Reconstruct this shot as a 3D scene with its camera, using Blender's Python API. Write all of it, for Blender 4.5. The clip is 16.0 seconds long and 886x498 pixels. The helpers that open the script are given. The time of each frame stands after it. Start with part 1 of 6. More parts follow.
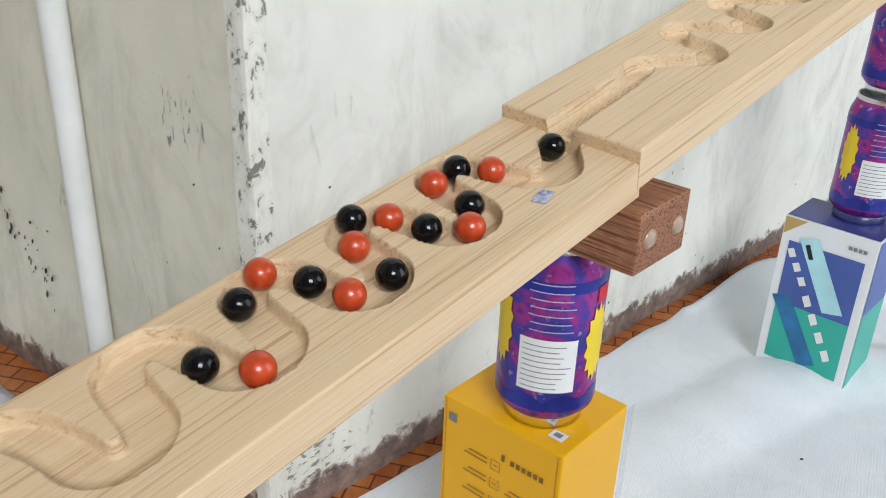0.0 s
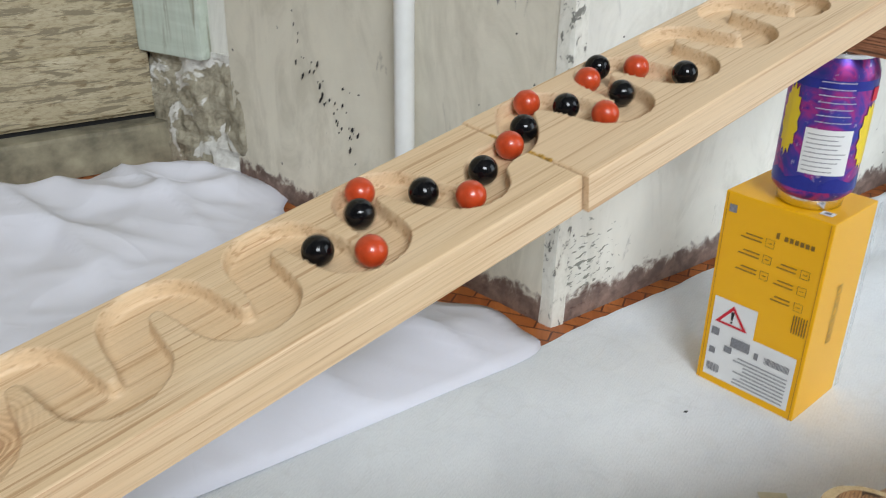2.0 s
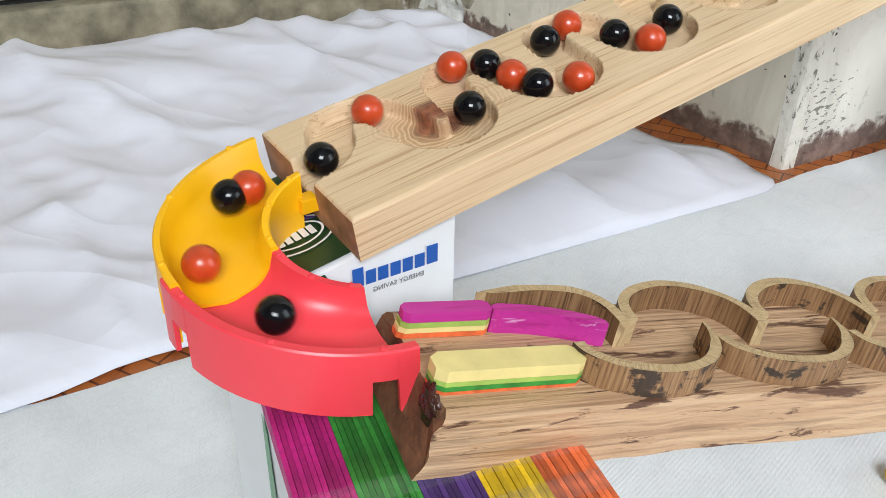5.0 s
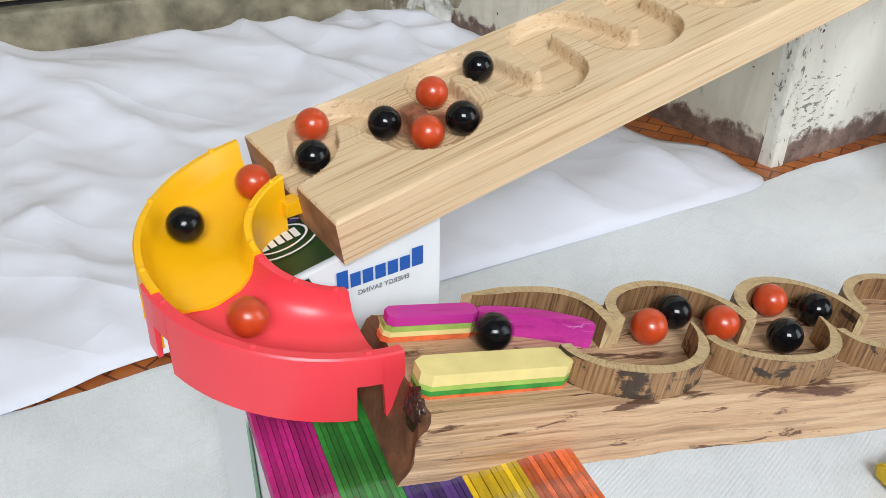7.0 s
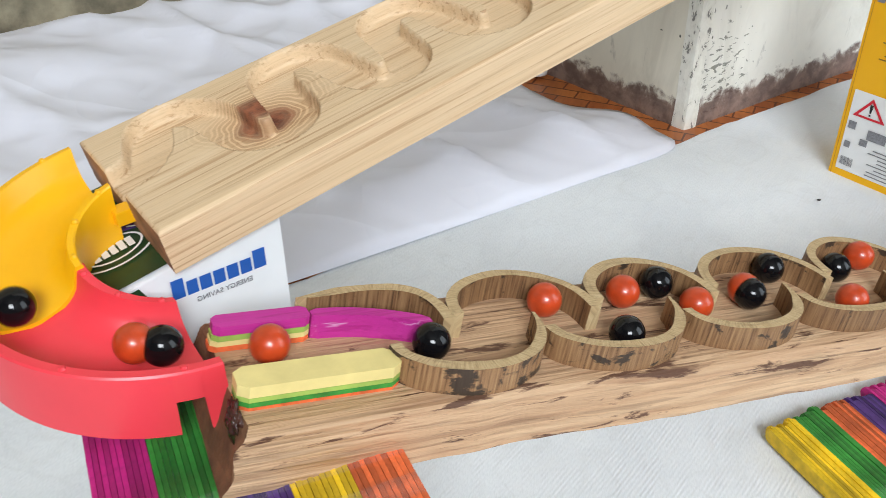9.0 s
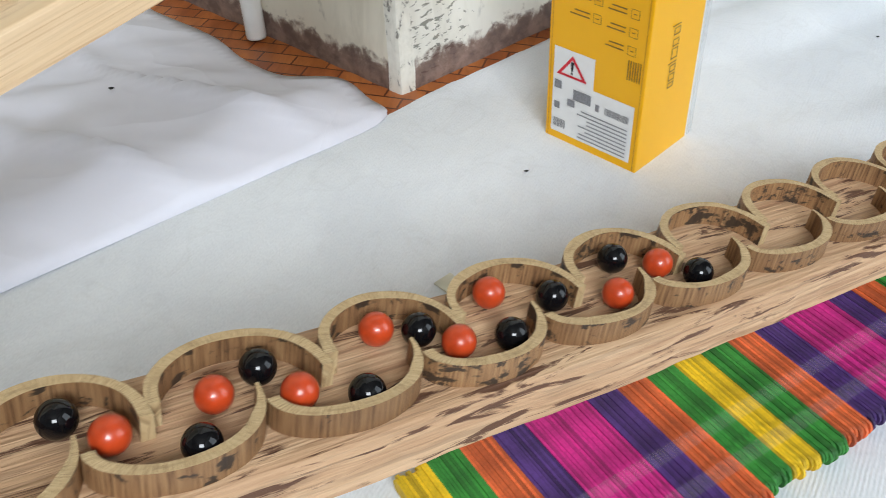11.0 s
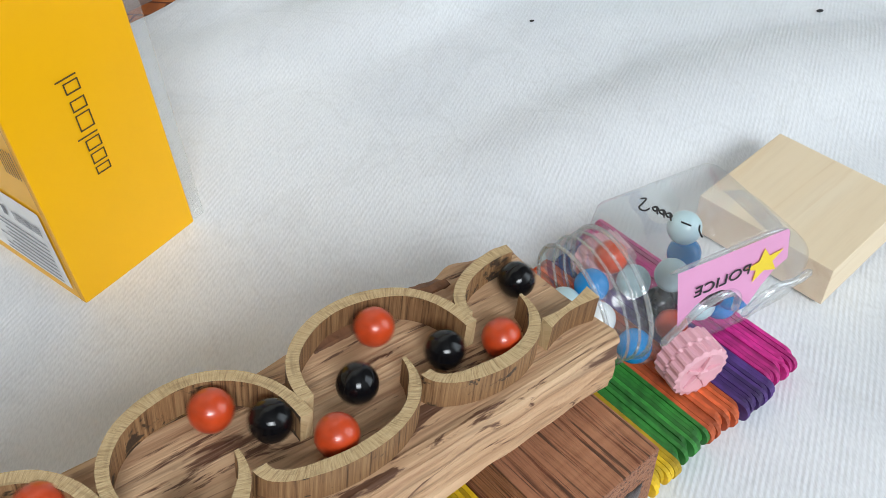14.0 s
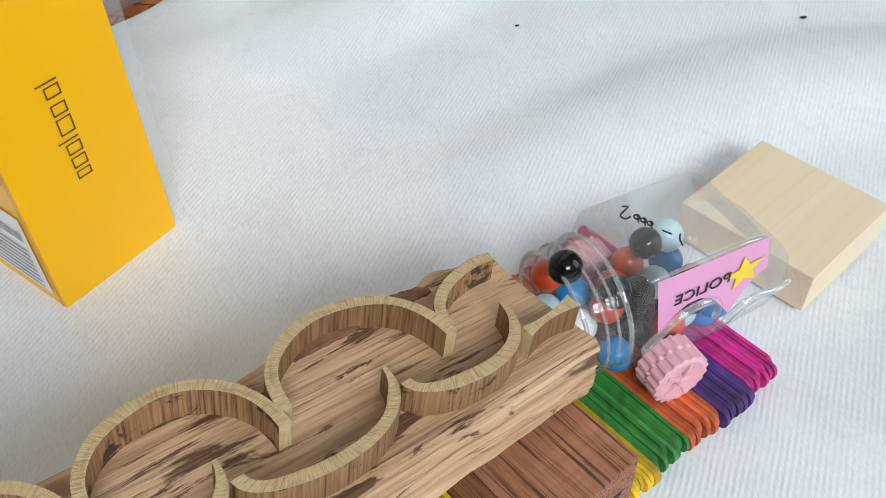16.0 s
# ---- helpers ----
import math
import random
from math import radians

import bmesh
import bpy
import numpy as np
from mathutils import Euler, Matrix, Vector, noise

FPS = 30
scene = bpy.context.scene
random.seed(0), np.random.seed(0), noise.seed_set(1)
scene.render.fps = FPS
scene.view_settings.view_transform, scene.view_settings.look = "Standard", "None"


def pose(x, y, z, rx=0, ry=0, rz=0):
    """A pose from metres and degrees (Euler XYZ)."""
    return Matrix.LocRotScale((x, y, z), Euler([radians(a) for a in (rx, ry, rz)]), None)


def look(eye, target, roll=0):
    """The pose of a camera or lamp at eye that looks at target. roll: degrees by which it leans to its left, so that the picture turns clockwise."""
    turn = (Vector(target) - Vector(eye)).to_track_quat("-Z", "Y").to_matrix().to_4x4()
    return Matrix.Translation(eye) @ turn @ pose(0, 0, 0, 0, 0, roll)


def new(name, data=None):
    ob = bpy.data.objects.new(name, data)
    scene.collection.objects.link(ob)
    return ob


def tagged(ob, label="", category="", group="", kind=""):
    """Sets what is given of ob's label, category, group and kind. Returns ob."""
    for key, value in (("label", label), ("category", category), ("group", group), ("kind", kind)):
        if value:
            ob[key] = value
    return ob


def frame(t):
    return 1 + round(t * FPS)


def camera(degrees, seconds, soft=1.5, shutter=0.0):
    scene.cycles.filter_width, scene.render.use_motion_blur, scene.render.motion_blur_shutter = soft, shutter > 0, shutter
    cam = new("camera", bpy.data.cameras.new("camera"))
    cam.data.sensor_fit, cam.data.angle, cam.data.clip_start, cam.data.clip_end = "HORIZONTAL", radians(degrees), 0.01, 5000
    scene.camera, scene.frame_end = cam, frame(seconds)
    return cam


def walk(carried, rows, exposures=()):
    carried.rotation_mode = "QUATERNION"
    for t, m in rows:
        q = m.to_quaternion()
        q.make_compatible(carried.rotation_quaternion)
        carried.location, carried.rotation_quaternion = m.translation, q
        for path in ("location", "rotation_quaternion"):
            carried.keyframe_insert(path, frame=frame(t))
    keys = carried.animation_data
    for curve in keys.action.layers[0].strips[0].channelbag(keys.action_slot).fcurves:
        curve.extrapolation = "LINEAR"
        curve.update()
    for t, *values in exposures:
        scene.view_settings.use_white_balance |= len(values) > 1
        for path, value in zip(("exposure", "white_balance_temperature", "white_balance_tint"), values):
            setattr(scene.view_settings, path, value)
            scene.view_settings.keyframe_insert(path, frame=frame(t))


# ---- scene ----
cam = camera(52.5, 16.0, soft=0.8, shutter=0.2)
PATH = [
    (0, (0.128, 0.178, 0.495), (0.105, 1.982, -0.37), 2.4),
    (0.5, (0.09, 0.121, 0.489), (0.042, 1.927, -0.369), 2.3),
    (1, (0.053, 0.074, 0.479), (-0.029, 1.881, -0.374), 2.1),
    (1.5, (0.025, 0.029, 0.467), (-0.116, 1.829, -0.394), 1.5),
    (2, (-0.009, -0.035, 0.44), (-0.239, 1.744, -0.445), 1.0),
    (2.5, (-0.047, -0.1, 0.422), (-0.366, 1.64, -0.511), 0.5),
    (3, (-0.087, -0.151, 0.405), (-0.479, 1.549, -0.573), 0.8),
    (3.5, (-0.097, -0.168, 0.403), (-0.548, 1.495, -0.612), 0.9),
    (4, (-0.099, -0.158, 0.399), (-0.572, 1.483, -0.642), 0.9),
    (6.5, (-0.101, -0.154, 0.394), (-0.557, 1.482, -0.662), 0.9),
    (7, (-0.099, -0.152, 0.394), (-0.55, 1.487, -0.659), 0.7),
    (7.5, (-0.095, -0.153, 0.394), (-0.537, 1.488, -0.66), 0.4),
    (8, (-0.088, -0.152, 0.397), (-0.516, 1.488, -0.665), 0.1),
    (10.5, (0.056, -0.04, 0.405), (-0.173, 1.506, -0.842), -2.3),
    (11, (0.109, 0.002, 0.405), (-0.063, 1.532, -0.872), -2.5),
    (11.5, (0.166, 0.05, 0.397), (0.046, 1.564, -0.905), -2.8),
    (12, (0.224, 0.13, 0.393), (0.171, 1.616, -0.945), -2.7),
    (12.5, (0.283, 0.193, 0.371), (0.261, 1.651, -0.998), -2.8),
    (13, (0.328, 0.242, 0.348), (0.321, 1.679, -1.043), -2.9),
    (13.5, (0.36, 0.275, 0.329), (0.364, 1.699, -1.075), -3.1),
    (14, (0.367, 0.284, 0.323), (0.381, 1.699, -1.091), -3.1),
    (14.5, (0.37, 0.284, 0.323), (0.391, 1.697, -1.093), -3.0),
    (15, (0.369, 0.286, 0.325), (0.393, 1.697, -1.093), -2.8),
    (15.5, (0.369, 0.286, 0.325), (0.4, 1.698, -1.091), -2.5),
    (16, (0.37, 0.286, 0.325), (0.409, 1.699, -1.09), -2.2),
]
walk(cam, [(t, look(eye, target, roll)) for t, eye, target, roll in PATH], exposures=[(0, -0.14), (1.5, -0.16), (2.1, -0.14), (2.8, 0.02), (4, 0.1), (8, 0.1), (11, 0.03), (12.5, -0.05), (14, -0.06), (16, -0.03)])

# ---- body ----
# world and sun: bright overcast daylight from the open side
world = bpy.data.worlds.new("daylight")
scene.world = world
world.use_nodes = True
wn = world.node_tree.nodes
sky = wn.new("ShaderNodeTexSky")
sky.sky_type, sky.sun_disc = "NISHITA", False
sky.sun_elevation, sky.sun_rotation = radians(52), radians(150)
sky.air_density, sky.dust_density, sky.ozone_density = 1.0, 2.0, 1.0
world.node_tree.links.new(sky.outputs[0], wn["Background"].inputs[0])
wn["Background"].inputs[1].default_value = 0.10


def opening_light(name, eye, target, wide, high, watts, color):
    lamp = new(name, bpy.data.lights.new(name, "AREA"))
    lamp.data.shape, lamp.data.size, lamp.data.size_y = "RECTANGLE", wide, high
    lamp.data.energy, lamp.data.color = watts, color
    lamp.matrix_world = look(eye, target)


# daylight in an unseen window behind the camera, inferred from the marbles' highlights
opening_light("window_light", (1.15, -2.73, 2.60), (0.60, 0.0, 1.60), 1.7, 1.3, 160, (0.88, 0.95, 1.0))
# added fill from an invented doorway, brightens the right-hand side
opening_light("side_fill_light", (2.43, 0.30, 1.15), (0.0, 0.30, 1.15), 1.3, 1.9, 20, (0.86, 0.95, 1.0))
scene.view_settings.exposure = 0.0


# ---- materials ----
def principled(name, color=(0.8, 0.8, 0.8), rough=0.5, metal=0.0, spec=0.5, coat=0.0):
    m = bpy.data.materials.new(name)
    m.use_nodes = True
    b = m.node_tree.nodes["Principled BSDF"]
    b.inputs["Base Color"].default_value = (*color, 1)
    b.inputs["Roughness"].default_value = rough
    b.inputs["Metallic"].default_value = metal
    b.inputs["Specular IOR Level"].default_value = spec
    b.inputs["Coat Weight"].default_value = coat
    b.inputs["Coat Roughness"].default_value = 0.08
    return m, m.node_tree.nodes, m.node_tree.links, b


def noise_node(n, l, vec, scale, detail=4.0, rough=0.55, distort=0.0):
    t = n.new("ShaderNodeTexNoise")
    t.inputs["Scale"].default_value, t.inputs["Detail"].default_value = scale, detail
    t.inputs["Roughness"].default_value, t.inputs["Distortion"].default_value = rough, distort
    l.new(vec, t.inputs["Vector"])
    return t.outputs["Fac"]


def ramp(n, l, fac, stops):
    r = n.new("ShaderNodeValToRGB")
    e = r.color_ramp.elements
    e[0].position, e[0].color = stops[0][0], (*stops[0][1], 1)
    e[1].position, e[1].color = stops[-1][0], (*stops[-1][1], 1)
    for p, c in stops[1:-1]:
        x = e.new(p)
        x.color = (*c, 1)
    l.new(fac, r.inputs[0])
    return r.outputs[0]


def mapped(n, l, scale=(1, 1, 1), kind="Object", rot=(0, 0, 0)):
    c, m = n.new("ShaderNodeTexCoord"), n.new("ShaderNodeMapping")
    m.inputs["Scale"].default_value = scale
    m.inputs["Rotation"].default_value = rot
    l.new(c.outputs[kind], m.inputs["Vector"])
    return m.outputs[0]


def mix(n, l, fac, a, b, how="MIX"):
    x = n.new("ShaderNodeMix")
    x.data_type, x.blend_type = "RGBA", how
    for s, v in ((0, fac), (6, a), (7, b)):
        if isinstance(v, (int, float)):
            x.inputs[s].default_value = v
        elif isinstance(v, tuple):
            x.inputs[s].default_value = (*v, 1)
        else:
            l.new(v, x.inputs[s])
    return x.outputs[2]


def bump(n, l, b, height, strength=0.3, dist=0.001):
    x = n.new("ShaderNodeBump")
    x.inputs["Strength"].default_value, x.inputs["Distance"].default_value = strength, dist
    l.new(height, x.inputs["Height"])
    l.new(x.outputs[0], b.inputs["Normal"])


def wood(name, light, mid, dark, line=(14, 260, 260), rough=0.55, strength=0.25, spots=None, knot=None, contrast=0.5, spot_at=0.575, pores=0.0, relief=0.0006, fibre=0.15):
    """Sawn wood with its grain along the object's x."""
    m, n, l, b = principled(name, mid, rough)
    v = mapped(n, l, line)
    wide = mapped(n, l, (4, 45, 45))
    a = noise_node(n, l, v, 1.0, 5, 0.6, 0.6)
    g = noise_node(n, l, wide, 1.0, 3, 0.5, 1.2)
    col = ramp(n, l, g, [(0.25, light), (0.5, mid), (0.8, light)])
    lines = ramp(n, l, a, [(0.36, dark), (0.455, (1, 1, 1)), (1.0, (1, 1, 1))])
    col = mix(n, l, contrast, col, lines, "MULTIPLY")
    crack = noise_node(n, l, mapped(n, l, (line[0] * 0.6, line[1] * 0.35, line[2] * 0.35)), 1.0, 6, 0.7, 0.4)
    col = mix(n, l, ramp(n, l, crack, [(0.27, (0.7, 0.7, 0.7)), (0.31, (0, 0, 0))]), col, tuple(0.3 * c for c in mid))
    fine = noise_node(n, l, mapped(n, l, tuple(min(1500.0, q * 2.6) for q in line)), 1.0, 3, 0.6, 0.3)
    col = mix(n, l, fibre, col, ramp(n, l, fine, [(0.36, (0.60, 0.52, 0.46)), (0.50, (1, 1, 1)), (0.70, (1.12, 1.12, 1.12))]), "MULTIPLY")
    if pores:
        pn = noise_node(n, l, mapped(n, l, tuple(q * 1.6 for q in line)), 1.0, 2, 0.5, 0.2)
        col = mix(n, l, ramp(n, l, pn, [(0.36, (pores, pores, pores)), (0.43, (0, 0, 0))]), col, tuple(0.22 * c for c in mid))
    if spots:
        w = noise_node(n, l, mapped(n, l, (19, 125, 125)), 1.0, 5, 0.68, 0.8)
        col = mix(n, l, ramp(n, l, w, [(spot_at, (0, 0, 0)), (spot_at + 0.05, (0.95, 0.95, 0.95))]), col, spots)
    if knot:
        (kx, ky), rad, kc = knot
        c, vm = n.new("ShaderNodeTexCoord"), n.new("ShaderNodeVectorMath")
        vm.operation = "DISTANCE"
        sc = n.new("ShaderNodeMapping")
        sc.inputs["Scale"].default_value = (0.75, 1.0, 0.0)
        l.new(c.outputs["Object"], sc.inputs["Vector"])
        wob = n.new("ShaderNodeVectorMath")
        wob.operation = "ADD"
        tn = n.new("ShaderNodeTexNoise")
        tn.inputs["Scale"].default_value = 60
        l.new(c.outputs["Object"], tn.inputs["Vector"])
        sm = n.new("ShaderNodeVectorMath")
        sm.operation = "SCALE"
        sm.inputs["Scale"].default_value = 0.008
        l.new(tn.outputs["Color"], sm.inputs[0])
        l.new(sc.outputs[0], wob.inputs[0])
        l.new(sm.outputs[0], wob.inputs[1])
        l.new(wob.outputs[0], vm.inputs[0])
        vm.inputs[1].default_value = (kx * 0.75 + 0.004, ky + 0.004, 0.004)
        ring = n.new("ShaderNodeMath")
        ring.operation = "SINE"
        mul = n.new("ShaderNodeMath")
        mul.operation = "MULTIPLY"
        mul.inputs[1].default_value = 3300
        l.new(vm.outputs["Value"], mul.inputs[0])
        l.new(mul.outputs[0], ring.inputs[0])
        near = ramp(n, l, vm.outputs["Value"], [(rad * 1.0, (1, 1, 1)), (rad * 2.3, (0, 0, 0))])
        rc = ramp(n, l, ring.outputs[0], [(0.0, (0.40, 0.19, 0.075)), (0.8, (0.80, 0.56, 0.32))])
        f1 = n.new("ShaderNodeMath")
        f1.operation = "MULTIPLY"
        f1.inputs[1].default_value = 0.55
        l.new(near, f1.inputs[0])
        col = mix(n, l, f1.outputs[0], col, rc)
        core = ramp(n, l, vm.outputs["Value"], [(rad * 0.6, (1, 1, 1)), (rad, (0, 0, 0))])
        kn = noise_node(n, l, c.outputs["Object"], 220, 4, 0.6)
        col = mix(n, l, core, col, ramp(n, l, kn, [(0.35, kc), (0.75, (0.40, 0.13, 0.06))]))
    l.new(col, b.inputs["Base Color"])
    both = n.new("ShaderNodeMath")
    both.operation = "ADD"
    l.new(a, both.inputs[0])
    l.new(fine, both.inputs[1])
    bump(n, l, b, both.outputs[0], strength, relief)
    return m


def plain(name, color, rough=0.45, vary=0.12, scale=60.0, metal=0.0, coat=0.0, bumps=0.1, dist=0.0004, spec=0.5):
    m, n, l, b = principled(name, color, rough, metal, spec, coat)
    v = mapped(n, l)
    f = noise_node(n, l, v, scale, 5)
    lo = tuple(c * (1 - vary) for c in color)
    hi = tuple(min(1, c * (1 + vary)) for c in color)
    l.new(ramp(n, l, f, [(0.3, lo), (0.7, hi)]), b.inputs["Base Color"])
    if bumps:
        bump(n, l, b, noise_node(n, l, v, scale * 4, 4), bumps, dist)
    return m


PINE = wood("pine", (0.78, 0.59, 0.39), (0.73, 0.53, 0.33), (0.52, 0.34, 0.21), line=(5, 430, 430), contrast=0.5, strength=0.3, fibre=0.22)
PINE_KNOT = wood("pine_with_knot", (0.78, 0.59, 0.385), (0.72, 0.52, 0.315), (0.50, 0.32, 0.19), line=(6, 430, 430), contrast=0.55, strength=0.3, fibre=0.25,
                 knot=((-0.262, 0.036), 0.0115, (0.13, 0.035, 0.018)))
PINE_END = plain("pine_end_grain", (0.36, 0.19, 0.10), 0.7, 0.4, 90, bumps=0.4)
GUM = wood("rough_hardwood", (0.70, 0.485, 0.30), (0.53, 0.325, 0.185), (0.38, 0.20, 0.12), line=(7, 170, 170), rough=0.65, strength=1.0, fibre=0.28,
           spots=(0.10, 0.040, 0.020), contrast=0.34, spot_at=0.560, pores=0.30, relief=0.0010)
GUM_END = plain("rough_hardwood_end", (0.17, 0.075, 0.035), 0.75, 0.45, 120, bumps=0.6, dist=0.001)
PALE = wood("pale_softwood", (0.80, 0.68, 0.50), (0.77, 0.63, 0.44), (0.86, 0.76, 0.64), line=(6, 90, 90), rough=0.6, contrast=0.35, fibre=0.08, strength=0.15)
BLACK = plain("black_glossy_plastic", (0.004, 0.004, 0.005), 0.07, 0.1, 40, bumps=0.0, spec=0.38)
RED = plain("red_painted_bead", (0.55, 0.058, 0.013), 0.30, 0.22, 160, bumps=0.06, dist=0.0003, coat=0.35)
YELLOW_PL = plain("yellow_plastic", (0.94, 0.48, 0.005), 0.32, 0.03, 30, bumps=0.03)
RED_PL = plain("red_plastic", (0.86, 0.055, 0.075), 0.33, 0.04, 30, bumps=0.03)
BOX_YELLOW = plain("yellow_card", (0.90, 0.46, 0.003), 0.33, 0.03, 8, spec=0.3, coat=0.12, bumps=0.04, dist=0.001)
BOX_EDGE = plain("dark_yellow_card", (0.55, 0.25, 0.004), 0.4, 0.1, 60)
PRINT = plain("brown_print", (0.22, 0.12, 0.012), 0.5, 0.05, 60, bumps=0)
BROWN_INK = plain("dark_brown_print", (0.075, 0.045, 0.012), 0.5, 0.05, 60, bumps=0)
WHITE_LABEL = plain("white_label_paper", (0.80, 0.80, 0.80), 0.5, 0.03, 80, bumps=0.03)
GREY_PRINT = plain("grey_print", (0.22, 0.22, 0.24), 0.6, 0.3, 700, bumps=0)
RED_PRINT = plain("red_print", (0.62, 0.01, 0.03), 0.5, 0.05, 60, bumps=0)
BLUE_PRINT = plain("blue_print", (0.015, 0.10, 0.42), 0.5, 0.05, 60, bumps=0)
BLACK_PRINT = plain("black_print", (0.012, 0.012, 0.014), 0.5, 0.05, 60, bumps=0)
WHITE_CARD = plain("white_card", (0.80, 0.82, 0.84), 0.4, 0.03, 30, bumps=0.03)
GREEN_CARD = plain("dark_green_card", (0.010, 0.045, 0.016), 0.35, 0.5, 60, bumps=0)
TEAL_CARD = plain("teal_card", (0.03, 0.42, 0.34), 0.35, 0.05, 30, bumps=0)
INDIGO = plain("indigo_card", (0.035, 0.045, 0.22), 0.35, 0.1, 30, bumps=0)
SKY_CARD = plain("pale_blue_print", (0.42, 0.72, 0.80), 0.3, 0.15, 25, bumps=0)
DEEP_BLUE = plain("deep_blue_print", (0.02, 0.16, 0.36), 0.3, 0.4, 30, bumps=0)
GOLD = plain("gold_print", (0.5, 0.34, 0.12), 0.35, 0.1, 30, bumps=0)
ALU = plain("aluminium", (0.75, 0.75, 0.76), 0.25, 0.05, 90, metal=1.0)
PINK_PL = plain("pale_pink_plastic", (0.78, 0.42, 0.48), 0.4, 0.04, 40, bumps=0.03)
PINK_CARD = plain("pink_sticker", (0.74, 0.33, 0.55), 0.45, 0.04, 40, bumps=0.02)
STAR_Y = plain("yellow_sticker", (0.85, 0.62, 0.02), 0.45, 0.04, 40, bumps=0)
BALL_BLUE = plain("blue_ball", (0.01, 0.22, 0.55), 0.2, 0.08, 40, bumps=0)
BALL_PALE = plain("pale_blue_ball", (0.50, 0.68, 0.72), 0.3, 0.05, 40, bumps=0)
BALL_WHITE = plain("white_ball", (0.75, 0.79, 0.80), 0.3, 0.05, 40, bumps=0)
PVC = plain("white_pvc", (0.78, 0.78, 0.76), 0.4, 0.06, 30)
STICKS = {
    "Y": plain("yellow_dyed_wood", (0.80, 0.52, 0.012), 0.6, 0.25, 160, bumps=0.3),
    "G": plain("green_dyed_wood", (0.035, 0.24, 0.035), 0.6, 0.35, 160, bumps=0.3),
    "O": plain("orange_dyed_wood", (0.72, 0.14, 0.04), 0.6, 0.3, 160, bumps=0.3),
    "P": plain("purple_dyed_wood", (0.075, 0.03, 0.17), 0.6, 0.35, 160, bumps=0.3),
    "M": plain("magenta_dyed_wood", (0.56, 0.02, 0.22), 0.6, 0.3, 160, bumps=0.3),
}
MAGENTA_ST = wood("magenta_stick", (0.64, 0.05, 0.37), (0.52, 0.025, 0.28), (0.75, 0.5, 0.7), line=(14, 260, 260), contrast=0.8, spots=(0.72, 0.38, 0.62), spot_at=0.635)
CREAM_ST = plain("cream_stick", (0.80, 0.66, 0.27), 0.6, 0.08, 90)
LIME_ST = plain("lime_stick", (0.35, 0.5, 0.1), 0.6, 0.2, 90)


def bamboo_materials():
    # u runs along the strip, v across it, both in metres
    m, n, l, b = principled("bamboo_wall", (0.3, 0.18, 0.09), 0.6)
    a = noise_node(n, l, mapped(n, l, (850, 28, 1), "UV"), 1.0, 4, 0.65)
    big = noise_node(n, l, mapped(n, l, (75, 110, 1), "UV"), 1.0, 4, 0.65, 0.4)
    info = n.new("ShaderNodeObjectInfo").outputs["Random"]
    sh = n.new("ShaderNodeMath")
    sh.operation = "MULTIPLY_ADD"
    l.new(info, sh.inputs[0])
    sh.inputs[1].default_value = 0.13
    l.new(big, sh.inputs[2])
    col = ramp(n, l, a, [(0.33, (0.085, 0.042, 0.019)), (0.46, (0.25, 0.135, 0.062)), (0.64, (0.38, 0.235, 0.115))])
    col = mix(n, l, ramp(n, l, sh.outputs[0], [(0.63, (0, 0, 0)), (0.68, (0.93, 0.93, 0.93))]), col, (0.03, 0.02, 0.014))
    col = mix(n, l, 1.0, col, ramp(n, l, info, [(0.0, (0.72, 0.66, 0.60)), (1.0, (1.1, 1.05, 1.0))]), "MULTIPLY")
    l.new(col, b.inputs["Base Color"])
    bump(n, l, b, a, 0.5, 0.0006)
    m2, n, l, b = principled("bamboo_cut_edge", (0.6, 0.45, 0.24), 0.65)
    a = noise_node(n, l, mapped(n, l, (1500, 130, 1), "UV", (0, 0, 0.35)), 1.0, 4, 0.7)
    g = noise_node(n, l, mapped(n, l, (60, 330, 1), "UV"), 1.0, 3, 0.6)
    col = ramp(n, l, a, [(0.33, (0.33, 0.215, 0.105)), (0.46, (0.52, 0.365, 0.19)), (0.65, (0.64, 0.49, 0.275))])
    col = mix(n, l, ramp(n, l, g, [(0.52, (0, 0, 0)), (0.72, (0.6, 0.6, 0.6))]), col, (0.25, 0.16, 0.075))
    l.new(col, b.inputs["Base Color"])
    bump(n, l, b, a, 0.7, 0.0008)
    return m, m2


BAMBOO, BAMBOO_TOP = bamboo_materials()


def vary_by_piece(m, low, high):
    """Each piece a little darker or lighter than the next."""
    n, l = m.node_tree.nodes, m.node_tree.links
    b = n["Principled BSDF"]
    src = b.inputs["Base Color"].links[0].from_socket
    r = ramp(n, l, n.new("ShaderNodeObjectInfo").outputs["Random"], [(0.0, (low,) * 3), (1.0, (high,) * 3)])
    l.new(mix(n, l, 1.0, src, r, "MULTIPLY"), b.inputs["Base Color"])


for stick_paint in STICKS.values():
    vary_by_piece(stick_paint, 0.5, 1.15)


def can_material():
    m, n, l, b = principled("printed_can", (0.2, 0.1, 0.4), 0.3, 0.55)
    v = mapped(n, l, (1, 1, 1))
    a = noise_node(n, l, v, 45, 3, 0.55, 0.8)
    f = noise_node(n, l, v, 190, 3, 0.6)
    col = ramp(n, l, a, [(0.38, (0.05, 0.06, 0.36)), (0.47, (0.12, 0.05, 0.36)), (0.56, (0.42, 0.04, 0.26)), (0.66, (0.06, 0.03, 0.30))])
    col = mix(n, l, ramp(n, l, f, [(0.62, (0, 0, 0)), (0.70, (0.75, 0.75, 0.75))]), col, (0.45, 0.40, 0.60))
    l.new(col, b.inputs["Base Color"])
    return m


